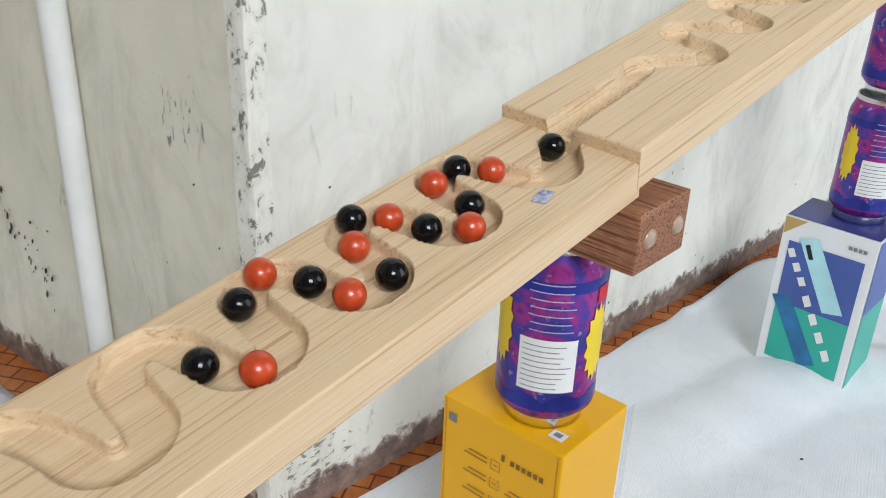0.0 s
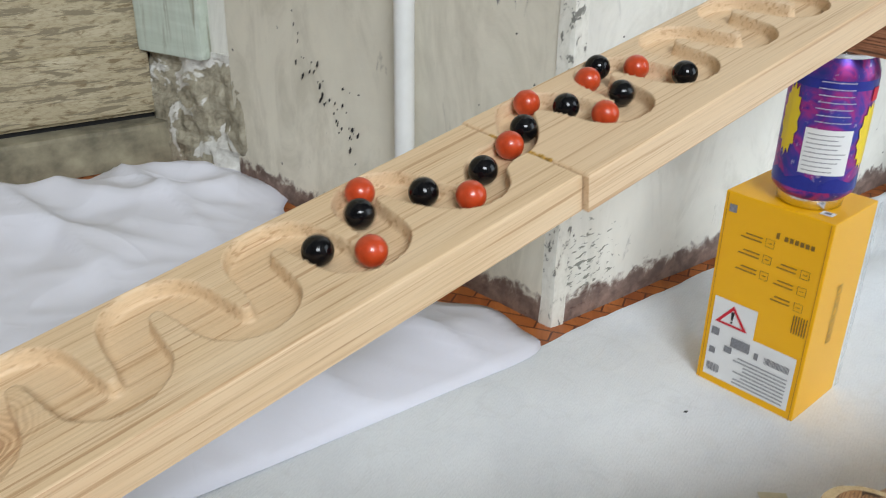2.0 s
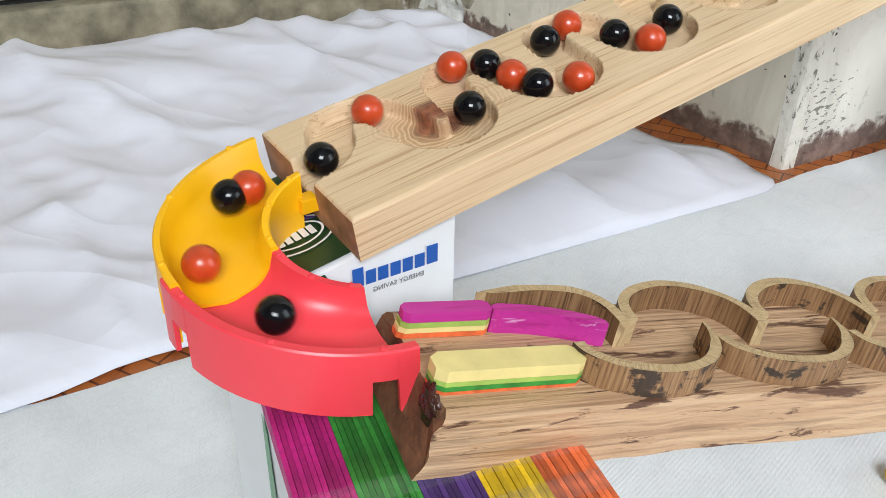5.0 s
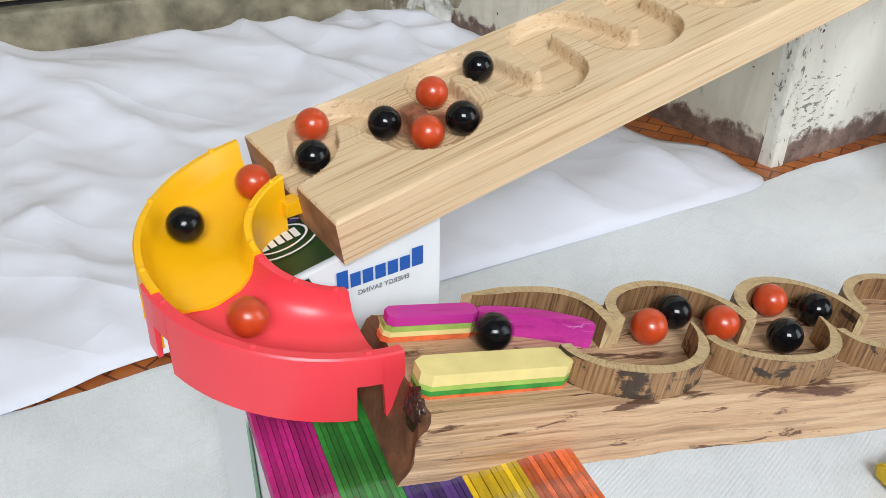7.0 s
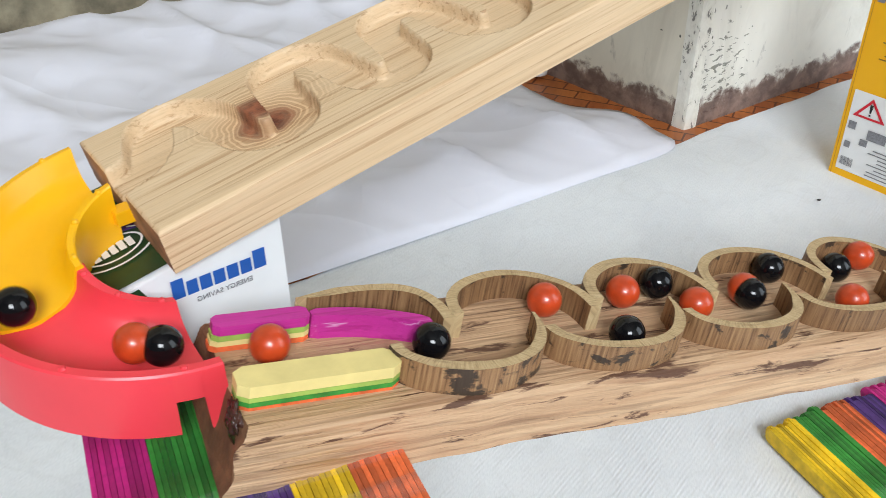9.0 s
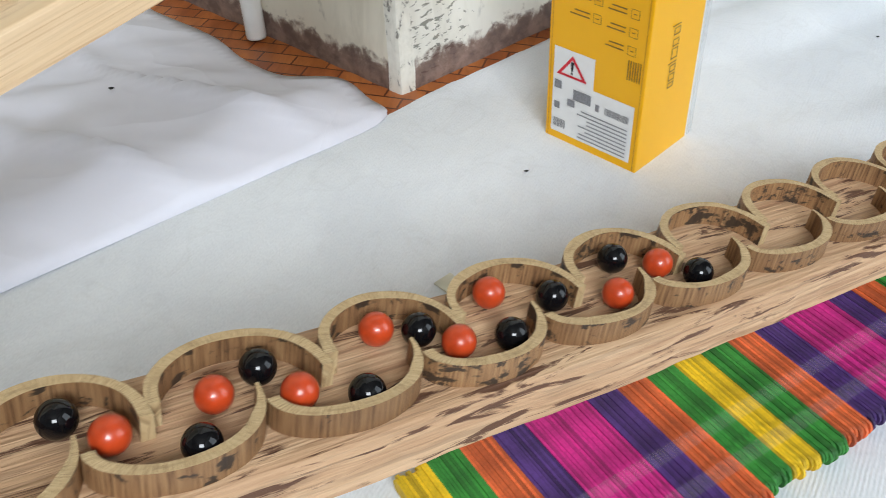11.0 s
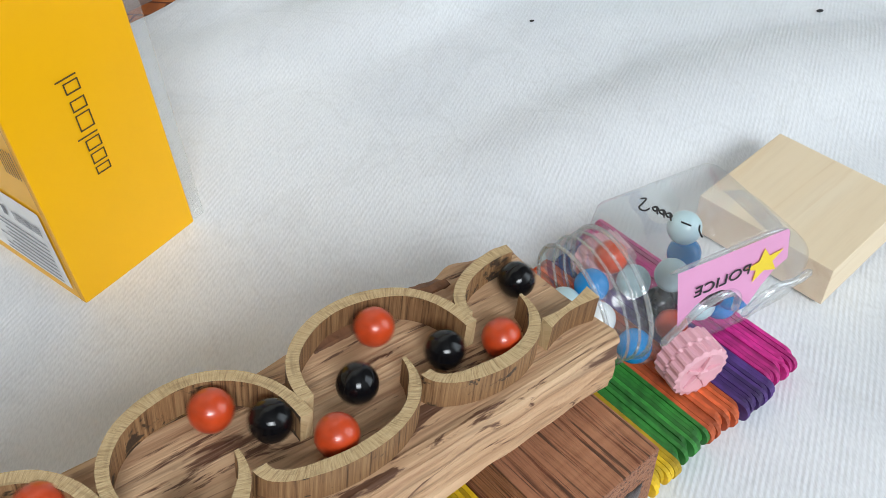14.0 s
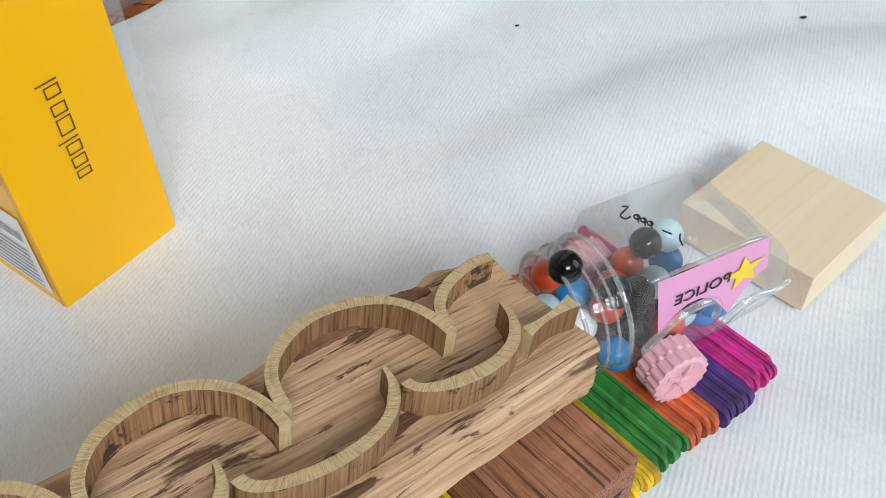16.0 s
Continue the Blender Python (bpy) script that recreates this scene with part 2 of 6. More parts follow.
CAN = can_material()
CAN_BLUE = plain("blue_can_print", (0.03, 0.04, 0.32), 0.28, 0.2, 60, metal=0.5, bumps=0)


def wall_material(name, base, dirt, stains=()):
    m, n, l, b = principled(name, base, 0.8)
    v = mapped(n, l, (1, 1, 1))
    a = noise_node(n, l, v, 5, 5, 0.6, 0.4)
    f = noise_node(n, l, v, 55, 6, 0.65, 0.3)
    s = noise_node(n, l, mapped(n, l, (38, 38, 9)), 1.0, 5, 0.65, 0.6)
    col = ramp(n, l, a, [(0.3, tuple(c * 0.82 for c in base)), (0.7, base)])
    cloud = noise_node(n, l, mapped(n, l, (16, 16, 7)), 1.0, 5, 0.7, 0.8)
    col = mix(n, l, 0.55, col, ramp(n, l, cloud, [(0.34, (0.70, 0.69, 0.66)), (0.52, (1, 1, 1)), (0.7, (1.06, 1.06, 1.05))]), "MULTIPLY")
    col = mix(n, l, ramp(n, l, s, [(0.655, (0, 0, 0)), (0.72, (0.75, 0.75, 0.75))]), col, dirt)
    dots = noise_node(n, l, v, 95, 2, 0.5)
    col = mix(n, l, ramp(n, l, dots, [(0.745, (0, 0, 0)), (0.765, (1, 1, 1))]), col, (0.02, 0.018, 0.016))
    # splatter and scuffs at their own spots: x along the wall, height, reach, colour
    for (sx, sz, sr, sc, lim, stretch) in stains:
        vm = n.new("ShaderNodeVectorMath")
        vm.operation = "DISTANCE"
        l.new(mapped(n, l, (1, 0, 1)), vm.inputs[0])
        vm.inputs[1].default_value = (sx, 0, sz)
        near = ramp(n, l, vm.outputs["Value"], [(sr * 0.3, (1, 1, 1)), (sr, (0, 0, 0))])
        sn = noise_node(n, l, mapped(n, l, stretch), 1.0, 4, 0.6, 0.5)
        mu = n.new("ShaderNodeMath")
        mu.operation = "MULTIPLY_ADD"
        l.new(near, mu.inputs[0])
        mu.inputs[1].default_value = 0.22
        l.new(sn, mu.inputs[2])
        col = mix(n, l, ramp(n, l, mu.outputs[0], [(lim, (0, 0, 0)), (lim + 0.02, (0.9, 0.9, 0.9))]), col, sc)
    sep = n.new("ShaderNodeSeparateXYZ")
    l.new(mapped(n, l), sep.inputs[0])
    # stained skirting band and flaking paint with an uneven upper edge
    add = n.new("ShaderNodeMath")
    add.operation = "MULTIPLY_ADD"
    l.new(f, add.inputs[0])
    add.inputs[1].default_value = 0.055
    l.new(sep.outputs["Z"], add.inputs[2])
    band = ramp(n, l, add.outputs[0], [(0.050, (0.92, 0.92, 0.92)), (0.058, (0, 0, 0))])
    stain = ramp(n, l, f, [(0.4, (0.095, 0.046, 0.036)), (0.62, (0.23, 0.14, 0.11))])
    col = mix(n, l, band, col, stain)
    l.new(col, b.inputs["Base Color"])
    bump(n, l, b, f, 0.35, 0.002)
    return m


WALL_WARM = wall_material("old_cream_paint", (0.80, 0.75, 0.63), (0.36, 0.33, 0.28), ((0.06, 0.31, 0.06, (0.20, 0.19, 0.18), 0.80, (260, 1, 60)),))
WALL_WHITE = wall_material("old_white_paint", (0.84, 0.82, 0.75), (0.40, 0.39, 0.36), ((0.005, 0.16, 0.07, (0.20, 0.20, 0.18), 0.765, (150, 1, 75)), (0.02, 0.05, 0.09, (0.20, 0.20, 0.17), 0.775, (95, 1, 210))))


def flaked():
    m, n, l, b = principled("flaking_paint_corner", (0.7, 0.7, 0.68), 0.85)
    f = noise_node(n, l, mapped(n, l, (1, 1, 0.55)), 115, 6, 0.7, 0.4)
    col = ramp(n, l, f, [(0.42, (0.80, 0.78, 0.71)), (0.575, (0.70, 0.68, 0.61)), (0.595, (0.19, 0.185, 0.165)), (0.75, (0.28, 0.27, 0.24))])
    l.new(col, b.inputs["Base Color"])
    bump(n, l, b, f, 0.6, 0.002)
    return m


FLAKED = flaked()


def jamb_material():
    m, n, l, b = principled("bare_concrete", (0.36, 0.32, 0.24), 0.9)
    v = mapped(n, l)
    g = noise_node(n, l, v, 60, 6, 0.7, 0.4)
    p = noise_node(n, l, v, 17, 4, 0.6, 0.6)
    col = ramp(n, l, g, [(0.3, (0.17, 0.145, 0.10)), (0.55, (0.40, 0.36, 0.27)), (0.75, (0.52, 0.48, 0.38))])
    # scraps of white plaster
    col = mix(n, l, ramp(n, l, p, [(0.52, (0, 0, 0)), (0.55, (0.95, 0.95, 0.95))]), col, ramp(n, l, g, [(0.35, (0.60, 0.58, 0.53)), (0.6, (0.80, 0.79, 0.75))]))
    l.new(col, b.inputs["Base Color"])
    bump(n, l, b, g, 0.7, 0.003)
    return m


CONCRETE = jamb_material()
LEDGE = plain("mossy_concrete", (0.28, 0.25, 0.175), 0.85, 0.5, 26, bumps=0.5, dist=0.003)
GREEN_WOOD = wood("worn_green_paint", (0.60, 0.66, 0.58), (0.50, 0.56, 0.48), (0.45, 0.38, 0.30), line=(90, 90, 6), rough=0.8, contrast=0.7)
DOOR_WOOD = wood("grimy_door_wood", (0.58, 0.51, 0.36), (0.44, 0.37, 0.24), (0.36, 0.29, 0.2), line=(45, 150, 150), rough=0.8, strength=0.7, spots=(0.24, 0.20, 0.13), contrast=0.7, spot_at=0.54, fibre=0.4, relief=0.0015)


def cloth_material(name, base, weave, strength):
    m, n, l, b = principled(name, base, 0.85, spec=0.2)
    v = mapped(n, l)
    a = noise_node(n, l, v, 7, 4, 0.5)
    l.new(ramp(n, l, a, [(0.3, tuple(c * 0.94 for c in base)), (0.7, base)]), b.inputs["Base Color"])
    w = n.new("ShaderNodeTexWave")
    w.inputs["Scale"].default_value = weave
    l.new(mapped(n, l, (1, 1, 1), "Object", (0, 0, radians(20))), w.inputs["Vector"])
    # creases: sharp crests of a bent noise, at two sizes
    total = None
    for stretch, turn, weight in (((4, 11, 1), 38, 1.0), ((13, 7, 1), 12, 0.5)):
        q = noise_node(n, l, mapped(n, l, stretch, "Object", (0, 0, radians(turn))), 1.0, 1.5, 0.4, 0.5)
        crest = ramp(n, l, q, [(0.28, (0, 0, 0)), (0.5, (weight, weight, weight)), (0.74, (0, 0, 0))])
        if total is None:
            total = crest
        else:
            add = n.new("ShaderNodeMath")
            add.operation = "ADD"
            l.new(total, add.inputs[0])
            l.new(crest, add.inputs[1])
            total = add.outputs[0]
    fine = n.new("ShaderNodeMath")
    fine.operation = "MULTIPLY_ADD"
    l.new(w.outputs["Fac"], fine.inputs[0])
    fine.inputs[1].default_value = strength * 0.08
    l.new(total, fine.inputs[2])
    bump(n, l, b, fine.outputs[0], 0.5, 0.0060)
    return m


def sheet_material():
    m, n, l, b = principled("white_woven_sheet", (0.79, 0.82, 0.86), 0.6, spec=0.3)
    a = noise_node(n, l, mapped(n, l, (1, 1, 1)), 11, 3, 0.5, 0.6)
    t = noise_node(n, l, mapped(n, l, (1300, 330, 1), "Object", (0, 0, radians(25))), 1.0, 2, 0.5)
    col = ramp(n, l, a, [(0.35, (0.75, 0.775, 0.81)), (0.6, (0.82, 0.845, 0.875))])
    col = mix(n, l, 0.25, col, ramp(n, l, t, [(0.35, (0.62, 0.63, 0.65)), (0.6, (1, 1, 1))]), "MULTIPLY")
    w = n.new("ShaderNodeTexWave")
    w.inputs["Scale"].default_value, w.inputs["Distortion"].default_value = 125, 1.2
    w.inputs["Detail"].default_value, w.inputs["Detail Scale"].default_value = 1, 0.4
    l.new(mapped(n, l, (1, 1, 1), "Object", (0, 0, radians(25))), w.inputs["Vector"])
    patch = noise_node(n, l, mapped(n, l, (140, 40, 1), "Object", (0, 0, radians(25))), 1.0, 3, 0.6)
    band = n.new("ShaderNodeMath")
    band.operation = "MULTIPLY"
    l.new(w.outputs["Fac"], band.inputs[0])
    l.new(ramp(n, l, patch, [(0.35, (0.2, 0.2, 0.2)), (0.65, (1, 1, 1))]), band.inputs[1])
    col = mix(n, l, ramp(n, l, band.outputs[0], [(0.1, (0, 0, 0)), (0.9, (0.05, 0.05, 0.05))]), col, (0.45, 0.48, 0.52))
    # faint dried rings and smears
    ring = noise_node(n, l, mapped(n, l), 17, 2, 0.4, 1.6)
    col = mix(n, l, ramp(n, l, ring, [(0.56, (0, 0, 0)), (0.60, (0.10, 0.10, 0.10)), (0.64, (0, 0, 0))]), col, (0.45, 0.45, 0.44))
    l.new(col, b.inputs["Base Color"])
    bump(n, l, b, band.outputs[0], 0.35, 0.0005)
    return m


CLOTH = cloth_material("white_cotton", (0.78, 0.78, 0.86), 420, 0.15)
TARP = sheet_material()


def floor_material():
    m, n, l, b = principled("brown_patterned_vinyl", (0.3, 0.1, 0.03), 0.35)
    v = mapped(n, l, (1, 1, 1), "Object", (0, 0, radians(12)))
    br = n.new("ShaderNodeTexBrick")
    br.inputs["Color1"].default_value = (0.56, 0.19, 0.05, 1)
    br.inputs["Color2"].default_value = (0.42, 0.12, 0.032, 1)
    br.inputs["Mortar"].default_value = (0.13, 0.035, 0.016, 1)
    br.inputs["Scale"].default_value = 14
    br.inputs["Mortar Size"].default_value = 0.014
    l.new(v, br.inputs["Vector"])
    g = noise_node(n, l, mapped(n, l, (60, 16, 1)), 1.0, 5, 0.6, 0.7)
    col = mix(n, l, 0.6, br.outputs["Color"], ramp(n, l, g, [(0.35, (0.45, 0.35, 0.3)), (0.65, (1, 1, 1))]), "MULTIPLY")
    l.new(col, b.inputs["Base Color"])
    return m


FLOOR = floor_material()


def clear_plastic(name, gain, base, blend, sheen=0.0):
    m = bpy.data.materials.new(name)
    m.use_nodes = True
    n, l = m.node_tree.nodes, m.node_tree.links
    n.remove(n["Principled BSDF"])
    t, g, x, w = n.new("ShaderNodeBsdfTransparent"), n.new("ShaderNodeBsdfGlossy"), n.new("ShaderNodeMixShader"), n.new("ShaderNodeLayerWeight")
    t.inputs["Color"].default_value = (0.975, 0.985, 0.99, 1)
    g.inputs["Roughness"].default_value = 0.06
    w.inputs["Blend"].default_value = blend
    mu = n.new("ShaderNodeMath")
    mu.operation = "MULTIPLY_ADD"
    mu.inputs[1].default_value, mu.inputs[2].default_value = gain, base
    l.new(w.outputs["Fresnel"], mu.inputs[0])
    l.new(mu.outputs[0], x.inputs[0])
    # a share of white diffuse paints in the plastic's bright sheen
    d, y = n.new("ShaderNodeBsdfDiffuse"), n.new("ShaderNodeMixShader")
    d.inputs["Color"].default_value = (0.86, 0.88, 0.89, 1)
    y.inputs[0].default_value = sheen
    l.new(t.outputs[0], y.inputs[1])
    l.new(d.outputs[0], y.inputs[2])
    l.new(y.outputs[0], x.inputs[1])
    l.new(g.outputs[0], x.inputs[2])
    l.new(x.outputs[0], n["Material Output"].inputs[0])
    return m


# last value: painted sheen, strongest on threads and lips for their white glints
CLEAR = clear_plastic("clear_plastic", 0.24, 0.02, 0.22, 0.07)
RIM = clear_plastic("clear_thick_plastic", 0.50, 0.10, 0.32, 0.13)
NECK = clear_plastic("clear_ribbed_plastic", 0.36, 0.03, 0.28, 0.05)


# ---- mesh helpers ----
def part(name, bm, material, parent=None, label="", smooth=False):
    me = bpy.data.meshes.new(name)
    bm.normal_update()
    bm.to_mesh(me)
    bm.free()
    for mat in material if isinstance(material, (list, tuple)) else [material]:
        me.materials.append(mat)
    if smooth:
        for p in me.polygons:
            p.use_smooth = True
    ob = new(name, me)
    if parent is not None:
        ob.parent = parent
    if label:
        ob["label"] = label
    return ob


def thing(name, m, label, category, group=""):
    ob = new(name)
    ob.empty_display_size = 0.01
    ob.matrix_world = m
    return tagged(ob, label, category, group)


def box(x0, x1, y0, y1, z0, z1, bevel=0.0, bm=None, segs=2):
    fresh = bmesh.new()
    bmesh.ops.create_cube(fresh, size=1.0)
    for v in fresh.verts:
        v.co = Vector((x0 + (v.co.x + 0.5) * (x1 - x0), y0 + (v.co.y + 0.5) * (y1 - y0), z0 + (v.co.z + 0.5) * (z1 - z0)))
    if bevel:
        bmesh.ops.bevel(fresh, geom=fresh.edges[:], offset=bevel, segments=segs, affect="EDGES", profile=0.7)
    if bm is None:
        return fresh
    me = bpy.data.meshes.new("tmp")
    fresh.to_mesh(me)
    fresh.free()
    bm.from_mesh(me)
    bpy.data.meshes.remove(me)
    return bm


def lathe(profile, n=48):
    bm = bmesh.new()
    rings = []
    for r, z in profile:
        if r < 1e-6:
            rings.append([bm.verts.new((0, 0, z))])
        else:
            rings.append([bm.verts.new((r * math.cos(2 * math.pi * i / n), r * math.sin(2 * math.pi * i / n), z)) for i in range(n)])
    for a, b in zip(rings, rings[1:]):
        for i in range(n):
            j = (i + 1) % n
            q = [a[i % len(a)], a[j % len(a)], b[j % len(b)], b[i % len(b)]]
            q = list(dict.fromkeys(q))
            if len(q) > 2:
                bm.faces.new(q)
    bmesh.ops.recalc_face_normals(bm, faces=bm.faces)
    return bm


def frame_of(o, u, w):
    """A pose whose x runs along u and y towards w."""
    u = Vector(u).normalized()
    w = Vector(w)
    w = (w - u * w.dot(u)).normalized()
    n = u.cross(w)
    if n.z < 0:
        n = -n
    m = Matrix((u, w, n)).transposed().to_4x4()
    m.translation = o
    return m


def decal(name, m, quads, material, parent, lift=0.0006, label=""):
    """Flat printed marks on a face whose plane is m's x and y."""
    bm = bmesh.new()
    for q in quads:
        bm.faces.new([bm.verts.new((x, y, lift)) for x, y in q])
    ob = part(name, bm, material, parent, label)
    ob.matrix_local = m
    return ob


def rect(x0, y0, x1, y1):
    return [(x0, y0), (x1, y0), (x1, y1), (x0, y1)]


def lettering(name, text, size, m, material, parent, mirrored=True, lift=0.0006):
    cu = bpy.data.curves.new("tmp_text", "FONT")
    cu.body, cu.size, cu.align_x, cu.align_y = text, size, "CENTER", "CENTER"
    cu.extrude = 0.00012
    tmp = new("tmp_text", cu)
    dg = bpy.context.evaluated_depsgraph_get()
    me = bpy.data.meshes.new_from_object(tmp.evaluated_get(dg))
    bpy.data.objects.remove(tmp)
    bpy.data.curves.remove(cu)
    for v in me.vertices:
        if mirrored:
            v.co.x = -v.co.x
        v.co.z += lift
    if mirrored:
        me.flip_normals()
    me.materials.clear()
    me.materials.append(material)
    ob = new(name, me)
    ob.parent = parent
    ob.matrix_local = m
    return ob


def catmull(pts, n=8):
    q = [Vector(p) for p in pts]
    q = [2 * q[0] - q[1], *q, 2 * q[-1] - q[-2]]
    out = []
    for i in range(1, len(q) - 2):
        a, b, c, d = q[i - 1:i + 3]
        for k in range(n):
            t = k / n
            out.append(0.5 * (2 * b + (c - a) * t + (2 * a - 5 * b + 4 * c - d) * t * t + (3 * b - 3 * c + d - a) * t ** 3))
    return out + [q[-2]]


def meander(cross, low, high, mid):
    """A winding line: it swings to low after the first crossing, to high after the second, and so on."""
    pts = []
    for i, c in enumerate(cross):
        pts.append((c, mid))
        if i + 1 < len(cross):
            d, e = cross[i + 1], low if i % 2 == 0 else high
            pts += [(c + (d - c) * k, mid + (e - mid) * f) for k, f in ((0.08, 0.66), (0.28, 0.95), (0.5, 1.02), (0.72, 0.95), (0.92, 0.66))]
    return pts


# ---- the two runs: their frames and winding lines ----
UP_AZ = radians(49.2)
UP_M = frame_of((-0.058, 0.396, 0.296), (math.cos(UP_AZ), math.sin(UP_AZ), 0.178), (math.sin(UP_AZ), -math.cos(UP_AZ), -0.05))
LO_M = frame_of((-0.158, 0.044, 0.204), (0.590, 0.444, -0.136), (-0.6, 0.8, 0))
LO_U, LO_W = Vector((0.799, 0.601, 0)), Vector((-0.601, 0.799, 0))

up_line = [(0.330, 0.036), (0.318, 0.042), (0.300, 0.056), (0.286, 0.050)]
up_line += [p for p in meander([0.279 - 0.0284 * i for i in range(9)], 0.0115, 0.0545, 0.032) if p[0] > 0.052]
up_line += [(0.0515, 0.030), (0.046, 0.015), (0.037, 0.0105), (0.027, 0.013), (0.016, 0.026), (0.004, 0.0355), (-0.012, 0.037),
            (-0.022, 0.042), (-0.031, 0.053), (-0.041, 0.0545), (-0.049, 0.046)]
up_line += meander([-0.0555 - 0.0279 * i for i in range(9)], 0.0125, 0.0555, 0.032)
up_line += [(-0.2827, 0.019), (-0.293, 0.0115), (-0.303, 0.015), (-0.310, 0.030), (-0.320, 0.037), (-0.335, 0.0385)]
lo_line = [(-0.012, 0.036), (0.010, 0.0355), (0.035, 0.0345), (0.058, 0.0335)]
lo_line += meander(sorted([0.104 + 0.0615 * k for k in range(11)] + [0.071 + 0.0615 * k for k in range(11)]), 0.0145, 0.0445, 0.029)[:-1]
lo_line += [(0.7205, 0.0305), (0.733, 0.037), (0.748, 0.035), (0.765, 0.034)]


def crook(u):
    """Sideways bow of the hardwood plank at a way u along it."""
    return -0.0088 * max(0.0, math.sin(math.pi * min(1.0, max(0.0, u / 0.75)))) ** 1.4


def bowed(bm):
    for v in bm.verts:
        v.co.y += crook(v.co.x)
    return bm


UP_PATH = catmull([(x, y, 0) for x, y in up_line])
LO_PATH = catmull([(x, y, 0) for x, y in lo_line])
BEAD = 0.0070
GROOVE = 0.0078

# ---- setting ----
PILLAR = Vector((0.0, 0.70, 0.0))


def ground():
    bm = bmesh.new()
    bmesh.ops.create_grid(bm, x_segments=8, y_segments=8, size=4.0)
    ob = part("floor", bm, FLOOR)
    tagged(ob, "worn brown patterned vinyl floor", "floor", kind="structure")
    # white sheet: the near side of one straight edge
    e, q = Vector((0.70, 0.714, 0)), Vector((0.714, -0.70, 0))
    nx, ny = 220, 150
    bm = bmesh.new()
    grid = []
    for j in range(ny + 1):
        row = []
        for i in range(nx + 1):
            s, d = -1.4 + 3.0 * i / nx, 1.9 * (j / ny) ** 1.25
            wav = 0.004 * noise.noise((s * 23, 1.5, 0)) + 0.003 * noise.noise((s * 60, 4, 0))
            p = Vector((-0.008, 0.668, 0)) + e * s + q * (d + (wav if j == 0 else 0) + 0.0)
            h = 0.0018 + 0.0035 * max(0, noise.noise((p.x * 3.1 + p.y * 1.5, p.y * 9 - p.x * 4, 0.3))) + 0.0012 * noise.noise((p.x * 16, p.y * 16, 2))
            far = max(0.0, s - 0.15)
            h += min(0.016, far * 0.045) * max(0, math.sin((p.y * 1.6 - p.x * 0.5) * 17 + 2 * noise.noise((p.x * 3, p.y * 3, 5))))
            row.append(bm.verts.new((p.x, p.y, max(0.0014, h) if j else 0.0012)))
        grid.append(row)
    for j in range(ny):
        for i in range(nx):
            bm.faces.new((grid[j][i], grid[j][i + 1], grid[j + 1][i + 1], grid[j + 1][i]))
    ob = part("sheet", bm, TARP, smooth=True)
    tagged(ob, "white woven plastic sheet spread flat over the floor", "sheet")
    # crumpled cotton cloth
    border = [(-1.596, -0.624), (-0.6145, 0.0695), (-0.4255, 0.2575), (-0.328, 0.343), (-0.24, 0.425), (-0.09, 0.570), (-0.010, 0.652), (-0.03, 0.69), (-0.062, 0.724), (-0.115, 0.727),
              (-0.16, 0.758), (-0.205, 0.806), (-0.285, 0.863), (-0.30, 0.885), (-0.325, 0.915), (-0.335, 0.968), (-0.385, 1.005), (-0.445, 1.035), (-0.57, 0.995),
              (-0.62, 0.93), (-0.72, 0.86), (-0.95, 0.66), (-1.6, 0.1)]
    loop = [p.to_2d() for p in catmull([(x, y, 0) for x, y in border + border[:1]], 6)]

    def inside(x, y):
        c = False
        for a, b in zip(loop, loop[1:]):
            if (a.y > y) != (b.y > y) and x < (b.x - a.x) * (y - a.y) / (b.y - a.y) + a.x:
                c = not c
        return c

    def edge_gap(x, y):
        p = Vector((x, y))
        best = 9.0
        for a, b in zip(loop, loop[1:]):
            d = b - a
            t = max(0, min(1, (p - a).dot(d) / max(1e-9, d.length_squared)))
            best = min(best, (p - a - d * t).length)
        return best
    bm = bmesh.new()
    step, cells = 0.0076, {}
    x0, y0, n_x, n_y = -1.25, -0.45, 168, 200
    for j in range(n_y):
        for i in range(n_x):
            x, y = x0 + i * step, y0 + j * step
            if inside(x, y):
                d = edge_gap(x, y)
                bend = 0.05 * noise.noise((x * 2.2, y * 2.2, 4.0))
                across = (x * 0.55 + y * 0.83 + bend)
                crest = (1 - abs(math.sin(across * 21 + 2.4 * noise.noise((x * 2.6, y * 2.6, 11))))) ** 3
                fold = noise.noise((x * 5.5 + 0.9 * noise.noise((x * 3, y * 3, 7)), y * 5.5, 0.7))
                ridge = 1 - abs(noise.noise((x * 6.5 - y * 2.0, y * 8.5, 3.3))) * 2.0
                fine = 1 - abs(noise.noise((x * 15, y * 22, 9.1))) * 2.0
                h = 0.008 + 0.016 * max(0, fold) + 0.010 * max(0, ridge - 0.30) + 0.0035 * max(0, fine - 0.2) + 0.015 * crest * (0.35 + 0.65 * max(0.0, noise.noise((x * 4, y * 4, 21)) + 0.4))
                back = max(0.0, min(1.0, (y - x - 1.15) / 0.25))
                h = (h + 0.020 * back * (0.6 + 0.4 * ridge)) * min(1, 0.08 + d / 0.07) + 0.0026
                cells[i, j] = bm.verts.new((x, y, h))
    for (i, j), v in list(cells.items()):
        q4 = [cells.get(k) for k in ((i, j), (i + 1, j), (i + 1, j + 1), (i, j + 1))]
        if all(q4):
            bm.faces.new(q4)
